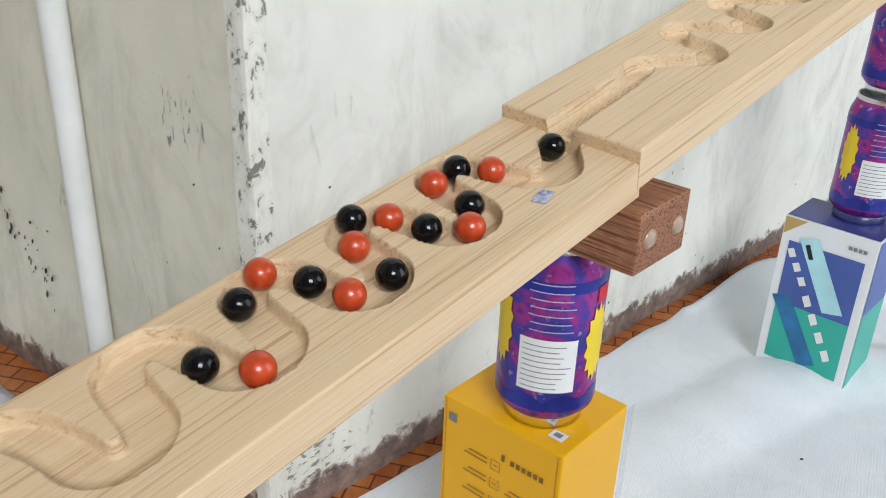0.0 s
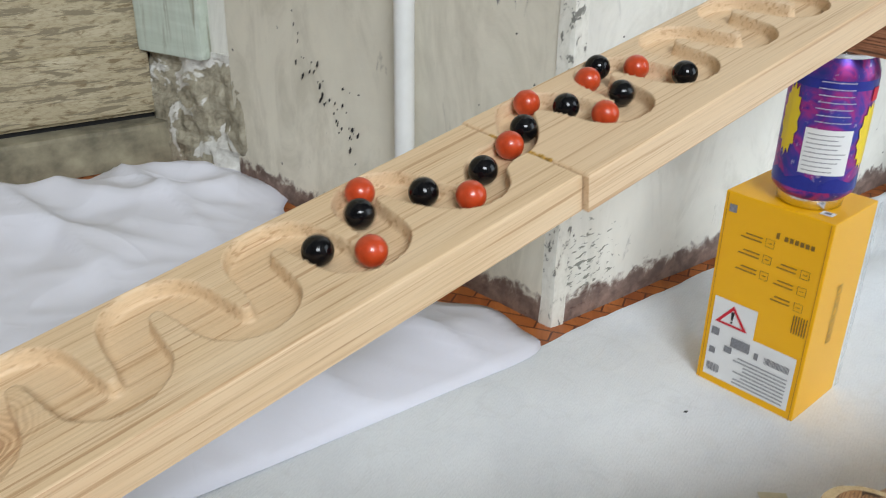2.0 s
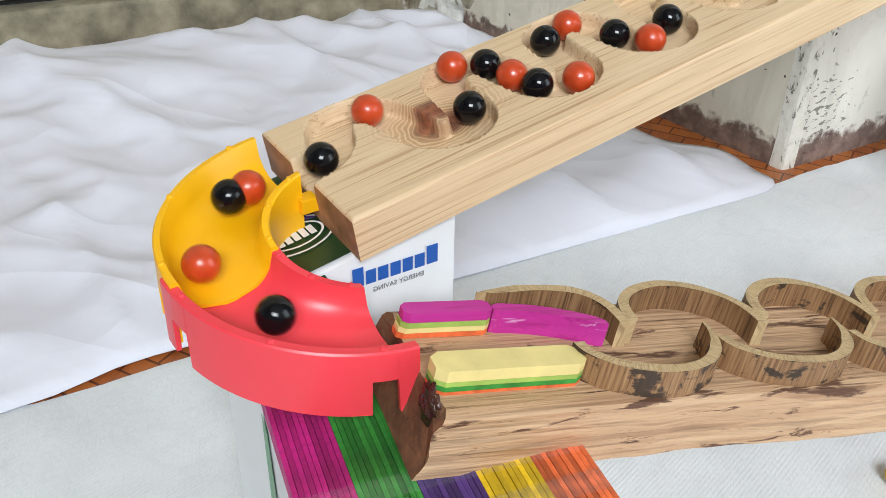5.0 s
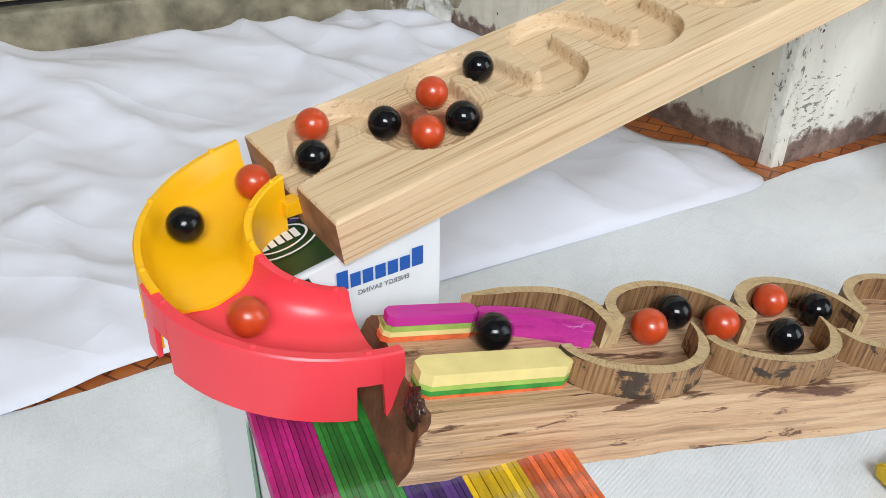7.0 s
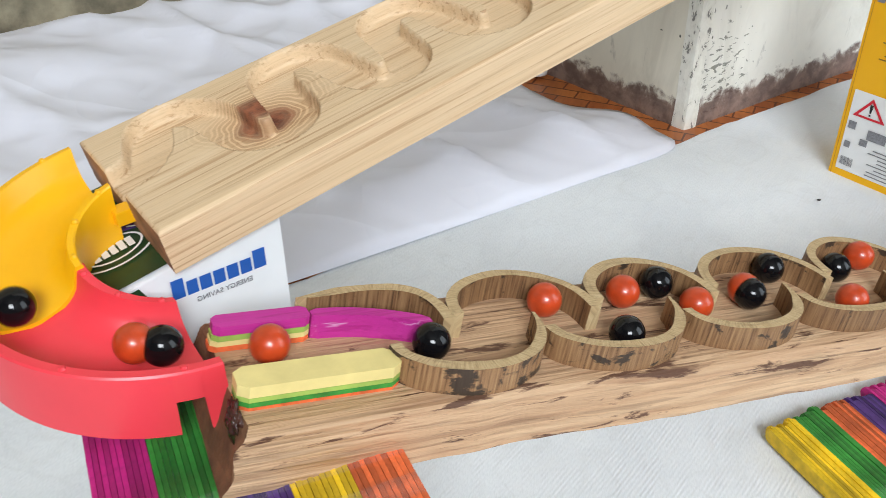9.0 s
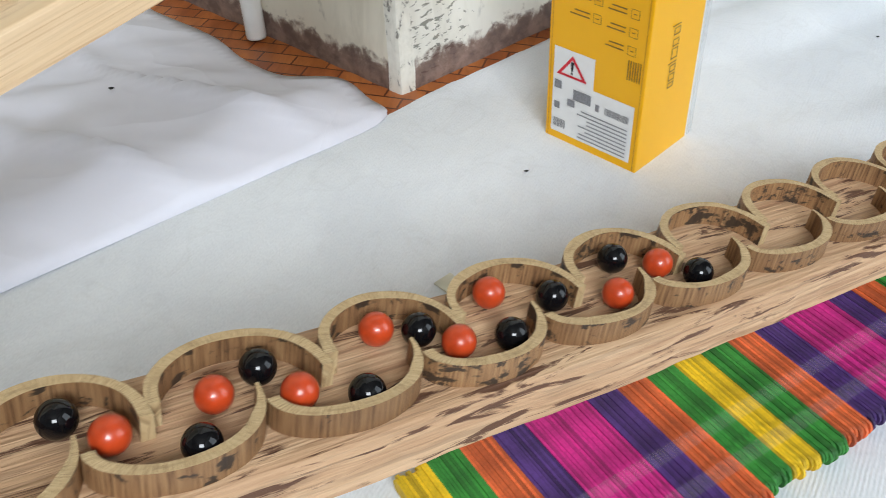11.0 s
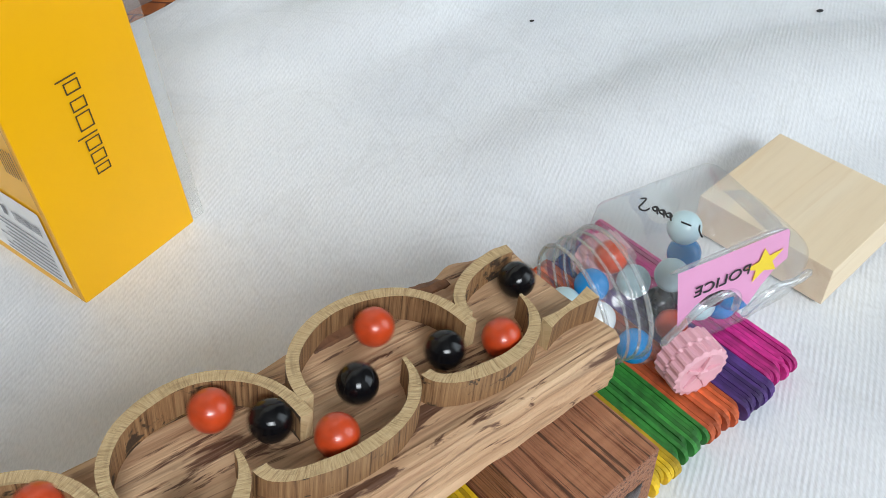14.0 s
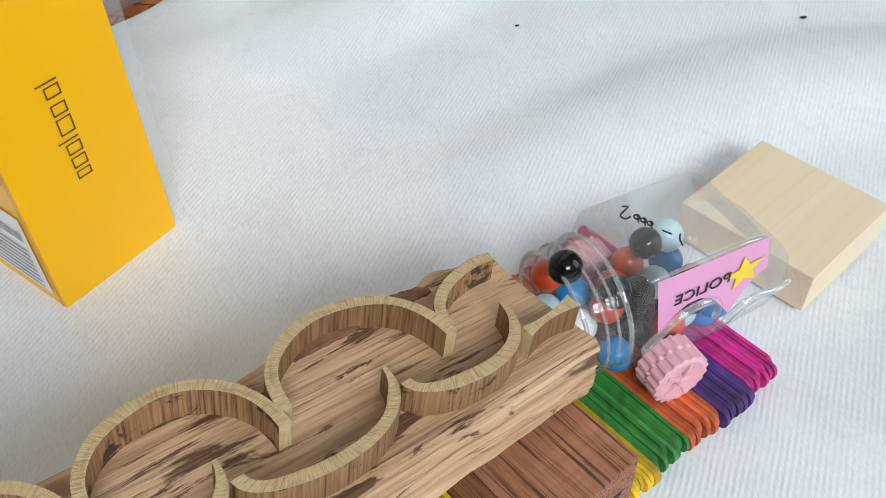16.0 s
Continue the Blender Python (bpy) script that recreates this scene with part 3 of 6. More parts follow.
    # pull the stepped rim onto the true outline
    for v in bm.verts:
        if v.is_boundary:
            p = v.co.to_2d()
            best = None
            for a, b in zip(loop, loop[1:]):
                d = b - a
                t = max(0, min(1, (p - a).dot(d) / max(1e-9, d.length_squared)))
                c = a + d * t
                if best is None or (p - c).length < (p - best).length:
                    best = c
            if (p - best).length < 0.02:
                v.co.x, v.co.y, v.co.z = best.x, best.y, 0.0030
    cloth = part("cloth", bm, CLOTH, smooth=True)
    so = cloth.modifiers.new("rim", "SOLIDIFY")
    so.thickness, so.offset = 0.0006, 1
    tagged(cloth, "crumpled white cotton cloth lying on the floor", "cloth")


ground()


SPLAT_A, SPLAT_B = Vector((0.352, 0.205)), Vector((0.258, 0.098))


def walls():
    # pillar: cream face and white face that meet at a flaking corner
    lw, rw = Vector((-0.80, 0.60, 0)).normalized(), Vector((0.70, 0.72, 0)).normalized()

    def slab(name, o, d, length, thick, z0, z1, mat, label, start=0.0):
        nrm = Vector((-d.y, d.x, 0))
        if nrm.y < 0:
            nrm = -nrm
        m = frame_of(o + d * start, d, nrm)
        bm = bmesh.new()
        bmesh.ops.create_grid(bm, x_segments=60, y_segments=56, size=0.5)
        for v in bm.verts:
            x, z = (v.co.x + 0.5) * length, z0 + (v.co.y + 0.5) * (z1 - z0)
            v.co = Vector((x, 0.0022 * noise.noise((x * 7, z * 7, 1.7)) + 0.001 * noise.noise((x * 31, z * 31, 4)), z))
        edge = [e for e in bm.edges if e.is_boundary]
        ex = bmesh.ops.extrude_edge_only(bm, edges=edge)
        for v in ex["geom"]:
            if isinstance(v, bmesh.types.BMVert):
                v.co.y = thick
        bmesh.ops.recalc_face_normals(bm, faces=bm.faces)
        ob = part(name, bm, mat, smooth=False)
        ob.matrix_world = m
        return tagged(ob, label, "wall", kind="structure")
    west = slab("wall_west", PILLAR, lw, 0.50, 0.10, 0.0, 3.5, WALL_WARM, "old cream painted wall with black specks and a stained foot", 0.014)
    # black splatter on the cream wall
    rnd = random.Random(21)
    for k in range(40):
        f = (k % 20) / 19
        x, z = (SPLAT_A + (SPLAT_B - SPLAT_A) * f + Vector((rnd.gauss(0, 0.011), rnd.gauss(0, 0.014))))
        rr, lean = 0.0008 + 0.0014 * rnd.random() ** 2, rnd.uniform(0.9, 2.6)
        bm = bmesh.new()
        ring = []
        for q in range(10):
            a = 2 * math.pi * q / 10
            w = 1 + 0.3 * rnd.uniform(-1, 1)
            ring.append(bm.verts.new((x + rr * w * math.cos(a) - 0.35 * rr * lean * math.sin(a), -0.0034, z + rr * lean * w * math.sin(a))))
        bm.faces.new(ring)
        part("speck", bm, BLACK_PRINT, west)
    slab("wall_east", PILLAR, rw, 2.2, 0.10, 0.0, 3.5, WALL_WHITE, "old white painted wall with grey smears and a stained foot", 0.014)
    bm = bmesh.new()
    rows = []
    for k in range(211):
        z = k / 60
        j = 0.0025 * noise.noise((z * 21, 3, 1))
        off = [PILLAR + lw * (0.016 + 0.004 * noise.noise((z * 13, 9, 2))) + Vector((0, -0.0012, 0)), PILLAR + lw * 0.004 + Vector((0, j - 0.001, 0)),
               PILLAR + Vector((j, j, 0)), PILLAR + rw * 0.006 + Vector((0, j - 0.001, 0)), PILLAR + rw * (0.015 + 0.008 * noise.noise((z * 11, 2, 2))) + Vector((0.0005, -0.0016, 0))]
        rows.append([bm.verts.new((p.x, p.y, z)) for p in off])
    for a, b in zip(rows, rows[1:]):
        for i in range(4):
            bm.faces.new((a[i], a[i + 1], b[i + 1], b[i]))
    ob = part("trim", bm, FLAKED)
    tagged(ob, "flaking paint and bare mortar along the pillar's corner", "wall edge", kind="structure")
    # pipe along the cream wall
    bm = lathe([(0, 0.004), (0.0098, 0.004), (0.0100, 0.006), (0.0100, 3.5), (0, 3.5)], 28)
    pipe = part("pipe", bm, PVC, smooth=True)
    pipe.location = PILLAR + lw * 0.190 + Vector((-0.006, -0.0105, 0))
    tagged(pipe, "white plastic water pipe standing against the cream wall", "pipe")
    # far corner: broken concrete jamb, green frame, grimy door and threshold
    bm = bmesh.new()
    bmesh.ops.create_grid(bm, x_segments=26, y_segments=30, size=0.5)
    for v in bm.verts:
        x, z = -0.024 + (v.co.x + 0.5) * 0.164, (v.co.y + 0.5) * 0.162
        v.co = Vector((x, 0.010 * noise.noise((x * 26, z * 26, 5)) + 0.005 * noise.noise((x * 70, z * 70, 1)), z))
    jamb = part("wall_jamb", bm, CONCRETE)
    jamb.matrix_world = frame_of((-0.522, 1.052, 0), (0.93, -0.37, 0), (0.37, 0.93, 0))
    so = jamb.modifiers.new("depth", "SOLIDIFY")
    so.thickness, so.offset = 0.10, -1
    up = slab("wall_north_corner", Vector((-0.522, 1.056, 0)), Vector((0.93, -0.37, 0)), 0.142, 0.10, 0.150, 3.5, WALL_WHITE, "white plaster beside the door frame", 0.0)
    post = part("door_frame", box(-0.022, 0.088, -0.014, 0.03, 0.153, 2.1, 0.006), GREEN_WOOD)
    post.matrix_world = frame_of((-0.522, 1.052, 0), (0.93, -0.37, 0), (0.37, 0.93, 0))
    tagged(post, "worn pale green wooden door post with chipped paint", "door frame", kind="structure")
    tagged(jamb, "broken bare concrete jamb beside the door", "wall", kind="structure")
    d = Vector((0.77, 0.64, 0)).normalized()
    m = frame_of((-0.52, 1.055, 0), -d, Vector((-d.y, d.x, 0)))
    bm = box(-0.02, 2.2, 0.0, 0.10, 0.0, 0.058, 0.006)
    for v in bm.verts:
        v.co += Vector((0, 0.004 * noise.noise((v.co.x * 9, v.co.z * 20, 3)), 0))
    led = part("doorstep", bm, LEDGE)
    led.matrix_world = m
    tagged(led, "damp mossy concrete doorstep below the door", "step", kind="structure")
    door = thing("door_1", m, "grimy closed wooden door above a black strip of painted shade", "door")
    door["kind"] = "structure"
    part("door_panel", box(0.012, 1.6, 0.020, 0.11, 0.066, 2.0, 0.004), DOOR_WOOD, door)
    part("door_rail", box(0.014, 1.58, 0.012, 0.021, 0.072, 0.155, 0.005), DOOR_WOOD, door)
    # black filler paints the shade in the slit under the door
    part("shade_strip", box(0.012, 1.6, 0.030, 0.108, 0.058, 0.066), BLACK_PRINT, door)
    back = part("wall_north", box(0.0, 2.6, 0.12, 0.20, 0.0, 3.5), WALL_WARM)
    back.matrix_world = m
    tagged(back, "old cream wall behind the door", "wall", kind="structure")


walls()


# unseen shell added to darken reflections and let light in at two openings
def unseen_room():
    def wall(name, quads, label):
        ob = part(name, quads, PLASTER)
        return tagged(ob, label, "wall", kind="structure")
    bm = box(-2.6, 0.15, -2.90, -2.75, 0, 3.5)
    box(2.15, 2.6, -2.90, -2.75, 0, 3.5, bm=bm)
    box(0.15, 2.15, -2.90, -2.75, 0, 1.90, bm=bm)
    box(0.15, 2.15, -2.90, -2.75, 3.30, 3.5, bm=bm)
    wall("unseen_wall_south", bm, "unseen added wall with a window opening for the lamp")
    bm = box(2.45, 2.60, -2.75, -0.35, 0, 3.5)
    box(2.45, 2.60, 0.95, 3.2, 0, 3.5, bm=bm)
    box(2.45, 2.60, -0.35, 0.95, 2.1, 3.5, bm=bm)
    wall("unseen_wall_far_east", bm, "unseen added wall with an opening for the fill lamp")
    wall("unseen_wall_far_west", box(-2.75, -2.60, -2.90, 3.2, 0, 3.5), "unseen added wall that dims reflections")
    wall("unseen_wall_back", box(-2.75, 2.60, 3.2, 3.35, 0, 3.5), "unseen added wall that dims reflections")
    tagged(part("ceiling", box(-2.75, 2.6, -2.90, 3.35, 3.5, 3.6), CEILING), "unseen added ceiling that dims reflections", "ceiling", kind="structure")


PLASTER = plain("old_plaster", (0.27, 0.27, 0.26), 0.85, 0.15, 6, bumps=0.2, dist=0.003)
CEILING = plain("ceiling_board", (0.24, 0.24, 0.23), 0.85, 0.12, 5, bumps=0.1, dist=0.003)
unseen_room()


# ---- upper run: grooved boards ----
def gap_table(path, x0, x1, y0, y1, st):
    nx, ny = int(round((x1 - x0) / st)) + 1, int(round((y1 - y0) / st)) + 1
    gx, gy = np.linspace(x0, x1, nx), np.linspace(y0, y1, ny)
    X, Y = np.meshgrid(gx, gy, indexing="ij")
    D = np.full(X.shape, 9.0)
    for a, b in zip(path, path[1:]):
        lo_i, hi_i = np.searchsorted(gx, min(a.x, b.x) - 0.018), np.searchsorted(gx, max(a.x, b.x) + 0.018)
        if lo_i >= hi_i:
            continue
        dx, dy = b.x - a.x, b.y - a.y
        xs, ys = X[lo_i:hi_i], Y[lo_i:hi_i]
        t = np.clip(((xs - a.x) * dx + (ys - a.y) * dy) / max(1e-12, dx * dx + dy * dy), 0, 1)
        D[lo_i:hi_i] = np.minimum(D[lo_i:hi_i], np.hypot(xs - a.x - t * dx, ys - a.y - t * dy))
    return gx, gy, D


def grooved(name, path, x0, x1, y0, width, thick, half, depth, mats, parent, st=0.0006, steps=False, label=""):
    gx, gy, D = gap_table(path, x0, x1, y0, width, st)
    nx, ny = len(gx), len(gy)
    e = np.clip((half - D) / 0.0015, 0, 1)
    Z = -depth * (e * e * (3 - 2 * e)) + 0.0006 * np.clip((D - half + 0.003) / 0.003, 0, 1) * (D < half)
    if steps:
        Z = Z + 0.0004 * np.sin(gx[:, None] * 900) * (D < half)
    rng = np.random.RandomState(5)
    Z = Z + 0.00005 * rng.randn(nx, ny) * (D < half)
    rim = np.minimum(np.minimum(gy - y0, width - gy)[None, :], np.minimum(gx - x0, x1 - gx)[:, None])
    Z = Z - 0.0012 * np.clip(1 - rim / 0.0016, 0, 1) ** 2
    verts = np.stack([np.repeat(gx, ny), np.tile(gy, nx), Z.ravel()], 1)
    low = verts.copy()
    idx = np.arange(nx * ny).reshape(nx, ny)
    top = np.stack([idx[:-1, :-1].ravel(), idx[1:, :-1].ravel(), idx[1:, 1:].ravel(), idx[:-1, 1:].ravel()], 1)
    rimi = np.concatenate([idx[:, 0], idx[-1, 1:], idx[-2::-1, -1], idx[0, -2:0:-1]])
    base = nx * ny
    ring = verts[rimi].copy()
    ring[:, 2] = -thick
    k = len(rimi)
    a = np.arange(k)
    side = np.stack([rimi[(a + 1) % k], rimi, base + a, base + (a + 1) % k], 1)
    me = bpy.data.meshes.new(name)
    faces = [tuple(f) for f in top.tolist()] + [tuple(f) for f in side.tolist()] + [tuple(base + a[::-1])]
    me.from_pydata(np.vstack([verts, ring]).tolist(), [], faces)
    for mat in mats:
        me.materials.append(mat)
    sm = np.zeros(len(faces), bool)
    sm[:len(top)] = True
    me.polygons.foreach_set("use_smooth", sm)
    mi = np.zeros(len(faces), np.int32)
    ends = np.concatenate([(verts[rimi][:, 0] <= x0 + 1e-6)])
    for q in range(k):
        if ends[q] and ends[(q + 1) % k]:
            mi[len(top) + q] = 1
    me.polygons.foreach_set("material_index", mi)
    me.update()
    ob = new(name, me)
    ob.parent = parent
    if label:
        ob["label"] = label
    return ob


def upper_run():
    run = thing("marble_run_board", UP_M, "long pale pine board with a winding groove, joined from two lengths", "marble run")
    grooved("lower_length", UP_PATH, -0.327, 0.0028, 0.0, 0.0790, 0.0195, 0.0103, GROOVE, [PINE_KNOT, PINE_END], run, label="grooved pine length with a dark red knot")
    grooved("upper_length", UP_PATH, 0.0036, 0.329, -0.0015, 0.0825, 0.0195, 0.0103, GROOVE, [PINE, PINE], run)
    # smear of glue in the joint
    bm = bmesh.new()
    rnd = random.Random(4)
    for k in range(46):
        y = 0.0775 * k / 46
        if abs(y - 0.0358) < 0.0105 or abs(y - 0.0400) > 0.0200:
            continue
        bmesh.ops.create_icosphere(bm, subdivisions=1, radius=0.0009 + 0.0006 * rnd.random(),
                                   matrix=Matrix.Translation((0.0032 + 0.0006 * rnd.uniform(-1, 1), y, -0.0006)))
    part("glue", bm, plain("amber_glue", (0.42, 0.24, 0.05), 0.3, 0.3, 300), run, "dried amber glue in the joint")["kind"] = "stuff"
    bm = bmesh.new()
    for q in ([(0.268, 0.0625), (0.279, 0.0600), (0.281, 0.0665), (0.270, 0.0690)],):
        bm.faces.new([bm.verts.new((x, y, 0.0005)) for x, y in q])
    part("sticker", bm, plain("torn_sticker", (0.35, 0.36, 0.5), 0.5, 0.8, 320, bumps=0), run, "torn scrap of a printed sticker")
    # higher board that feeds it
    m = UP_M @ Matrix.Translation((0.3265, -0.001, 0.0075))
    top = thing("marble_run_board", m, "pale pine board with rough carved groove resting higher up", "marble run")
    line = [(-0.004, 0.037), (0.03, 0.036), (0.07, 0.034), (0.085, 0.030)]
    line += [(x, y) for x, y in [(0.094, 0.034), (0.104, 0.045), (0.113, 0.054), (0.123, 0.054), (0.129, 0.044), (0.131, 0.030), (0.137, 0.021), (0.147, 0.019),
                                 (0.155, 0.026), (0.160, 0.040), (0.170, 0.052), (0.181, 0.053), (0.187, 0.043), (0.190, 0.029), (0.196, 0.020), (0.206, 0.019),
                                 (0.214, 0.026), (0.219, 0.040), (0.229, 0.052), (0.240, 0.053), (0.246, 0.043), (0.249, 0.029), (0.257, 0.020), (0.275, 0.022),
                                 (0.29, 0.04), (0.31, 0.045), (0.40, 0.036), (0.60, 0.036)]]
    grooved("board", catmull([(x, y, 0) for x, y in line], 6), 0.0, 0.56, -0.001, 0.084, 0.0215, 0.0088, 0.0085, [PINE, PINE], top, st=0.0010, steps=True)


upper_run()


# ---- lower run: plank with half rings ----
def half_ring(cx, w_end, w_far, half, tail=0.0):
    """An upright strip bent to an arc: ends at w_end, crown at w_far."""
    bm = bmesh.new()
    sag = w_far - w_end
    th, h = 0.0045, 0.0113
    n = 30
    top_o, top_i, bot_o, bot_i = [], [], [], []
    sg = 1 if sag > 0 else -1
    for k in range(n + 1):
        f = k / n
        a = math.pi * f
        flat = 0.88
        x = cx - half * math.cos(a)
        lift = tail * f
        y = w_end + lift + (sag - lift) * (math.sin(a) ** flat if 0 < f < 1 else 0)
        nx, ny = -math.cos(a), sg * math.sin(a) * 0.9
        ln = math.hypot(nx, ny)
        nx, ny = nx / ln, ny / ln
        j = 0.0003 * noise.noise((cx * 90, f * 9, 1))
        t = th * (1 + 0.25 * noise.noise((cx * 55, f * 4, 7)))
        if tail > 0 and f > 0.84:
            t *= 0.3 + 0.7 * (1 - f) / 0.16
        hh = h * (1 + 0.05 * noise.noise((cx * 70, f * 3, 2)))
        top_o.append(bm.verts.new((x, y, hh + j)))
        top_i.append(bm.verts.new((x - nx * t, y - ny * t, hh)))
        bot_o.append(bm.verts.new((x + nx * 0.0002, y + ny * 0.0002, 0)))
        bot_i.append(bm.verts.new((x - nx * t, y - ny * t, 0)))
    for k in range(n):
        f = bm.faces.new((top_o[k], top_o[k + 1], top_i[k + 1], top_i[k]))
        f.material_index = 1
        bm.faces.new((bot_o[k], bot_o[k + 1], top_o[k + 1], top_o[k]))
        bm.faces.new((top_i[k], top_i[k + 1], bot_i[k + 1], bot_i[k]))
    for k in (0, n):
        f = bm.faces.new((top_o[k], top_i[k], bot_i[k], bot_o[k]))
        f.material_index = 1
    bmesh.ops.recalc_face_normals(bm, faces=bm.faces)
    return strip_uv(bm, top_o, top_i, bot_o, bot_i, cx)


def strip_uv(bm, top_o, top_i, bot_o, bot_i, seed):
    uv = bm.loops.layers.uv.new("strip")
    place_of = {}
    run = seed * 7.0
    for k in range(len(top_o)):
        if k:
            run += (top_o[k].co - top_o[k - 1].co).length
        place_of[top_o[k]], place_of[bot_o[k]] = (run, 0.0112), (run, 0.0)
        place_of[top_i[k]], place_of[bot_i[k]] = (run, 0.0158), (run, 0.027)
    for f in bm.faces:
        for lp in f.loops:
            lp[uv].uv = place_of[lp.vert]
    return bm


def lower_run():
    run = thing("marble_run_plank", LO_M, "rough hardwood plank carrying two rows of bamboo half rings", "marble run")
    bm = bmesh.new()
    n_s, rows = 300, []
    for i in range(n_s + 1):
        u = 0.002 + (0.750 - 0.002) * i / n_s
        jag = 0.0016 * noise.noise((u * 14, 2, 0)) + 0.0008 * noise.noise((u * 55, 6, 0))
        ragged = max(0.0, min(1.0, (u - 0.63) / 0.03))
        far = 0.0630 + 0.003 * noise.noise((u * 9, 8, 0)) + ragged * (0.005 * noise.noise((u * 60, 3, 1)) + 0.003)
        ring = [(jag + 0.0006, 0.0), (0.004, 0.0006), (0.014, 0.0002), (0.030, 0.0), (0.046, 0.0002), (far - 0.004, 0.0004), (far - 0.001, -0.001), (far, -0.003), (far + 0.001, -0.0225), (0.03, -0.0235)]
        # sawn front face, splintered along the grain
        for k in range(13):
            z = -0.0235 + 0.0225 * k / 12
            layer = noise.noise((u * 9, z * 330, 3)) + 0.6 * noise.noise((u * 38, z * 520, 9))
            split = max(0.0, noise.noise((u * 16 + z * 90, z * 260, 21)) - 0.22)
            ring.append((-0.0006 + jag + 0.0006 * layer - 0.0042 * split * (0.4 + ragged), z))
        at_end = i in (0, n_s)
        rows.append([bm.verts.new((u + (0.0045 * noise.noise((y * 60, z * 90, 3)) if at_end else 0) + (z * 0.30 if i == 0 else 0), y + crook(u), z)) for y, z in ring])
    k = len(rows[0])
    for a, b in zip(rows, rows[1:]):
        for i in range(k):
            j = (i + 1) % k
            bm.faces.new((a[i], a[j], b[j], b[i]))
    for r in (rows[0], rows[-1]):
        f = bm.faces.new(r)
        f.material_index = 1 if r is rows[0] else 0
    bmesh.ops.recalc_face_normals(bm, faces=bm.faces)
    part("plank", bm, [GUM, GUM_END], run)
    front = [0.056, 0.117, 0.180, 0.241, 0.303, 0.361, 0.422, 0.485, 0.549, 0.610, 0.672, 0.726]
    back = [0.0330, 0.0855, 0.1465, 0.2045, 0.2695, 0.327, 0.3895, 0.451, 0.5125, 0.573, 0.635, 0.703]
    for a, b in zip(front, front[1:]):
        part("half_ring", bowed(half_ring((a + b) / 2, 0.0215, 0.0010 + 0.0090 * (a + b) / 2, (b - a) / 2 + 0.0004, 0.009)), [BAMBOO, BAMBOO_TOP], run, "bamboo half ring with a charred skin")
    for a, b in zip(back, back[1:]):
        first = a == back[0]
        part("half_ring", bowed(half_ring((a + b) / 2, 0.0545 if first else 0.0345, 0.0590 if first else 0.0587 + 0.0095 * (a + b) / 2, (b - a) / 2 + 0.0004, -0.022 if first else -0.005)), [BAMBOO, BAMBOO_TOP], run, "bamboo half ring with a charred skin")
    bm = bmesh.new()
    rows = []
    for q in range(29):
        f = q / 28
        x, swell = 0.655 + 0.062 * f, math.sin(math.pi * f) ** 0.5
        out = 0.0625 + swell * (0.0035 + 0.0030 * noise.noise((x * 130, 1, 4)))
        up = 0.0012 + swell * (0.0012 + 0.0018 * noise.noise((x * 170, 6, 2)))
        rows.append([bm.verts.new((x, y + crook(x) + 0.0008 * noise.noise((x * 300, k, 8)), z)) for k, (y, z) in
                     enumerate(((0.0565, -0.001), (0.0575, up * 0.7), (0.0605, up), (out, up * 0.3 - 0.001), (out + 0.0012, -0.008), (out - 0.0006, -0.018), (0.0600, -0.018)))])
    for a, b in zip(rows, rows[1:]):
        for i in range(7):
            bm.faces.new((a[i], a[(i + 1) % 7], b[(i + 1) % 7], b[i]))
    bm.faces.new(rows[0])
    bm.faces.new(rows[-1])
    bmesh.ops.recalc_face_normals(bm, faces=bm.faces)
    part("bark", bm, GUM_END, run, "torn red-brown bark left on the far edge")
    # short closing pieces at the foot
    bm = bmesh.new()
    rows = []
    for q in range(11):
        f = q / 10
        x, dip = 0.7225 + 0.0260 * f, math.sin(math.pi * f)
        y0, y1 = 0.0108 + 0.0024 * dip + 0.0016 * f, 0.0158 - 0.0002 * dip + 0.0030 * f * f
        rows.append([bm.verts.new(p) for p in ((x, y0, 0), (x, y0, 0.0118 - 0.0010 * dip), (x, y1, 0.0124 - 0.0012 * dip), (x, y1, 0))])
    for a, b in zip(rows, rows[1:]):
        for i in range(3):
            f = bm.faces.new((a[i], a[i + 1], b[i + 1], b[i]))
            f.material_index = 1 if i == 1 else 0
    for r in (rows[0], rows[-1]):
        bm.faces.new(r).material_index = 1
    bmesh.ops.recalc_face_normals(bm, faces=bm.faces)
    strip_uv(bm, [q[1] for q in rows], [q[2] for q in rows], [q[0] for q in rows], [q[3] for q in rows], 0.4)
    part("end_piece", bm, [BAMBOO, BAMBOO_TOP], run, "short split bamboo end piece")
    bm = bmesh.new()
    rows = []
    for q in range(15):
        a = radians(180 - 100 * q / 14)
        x, y = 0.736 + 0.0345 * math.cos(a), 0.033 + 0.0220 * math.sin(a)
        ix, iy = 0.736 + 0.0302 * math.cos(a), 0.033 + 0.0174 * math.sin(a)
        rows.append([bm.verts.new(p) for p in ((x, y, 0), (x, y, 0.0105), (ix, iy, 0.0105), (ix, iy, 0))])
    for a, b in zip(rows, rows[1:]):
        for i in range(3):
            f = bm.faces.new((a[i], a[i + 1], b[i + 1], b[i]))
            f.material_index = 1 if i == 1 else 0
    for r in (rows[0], rows[-1]):
        bm.faces.new(r).material_index = 1
    bmesh.ops.recalc_face_normals(bm, faces=bm.faces)
    strip_uv(bm, [q[1] for q in rows], [q[2] for q in rows], [q[0] for q in rows], [q[3] for q in rows], 0.9)
    part("half_ring", bm, [BAMBOO, BAMBOO_TOP], run, "short bamboo arc at the plank's foot")

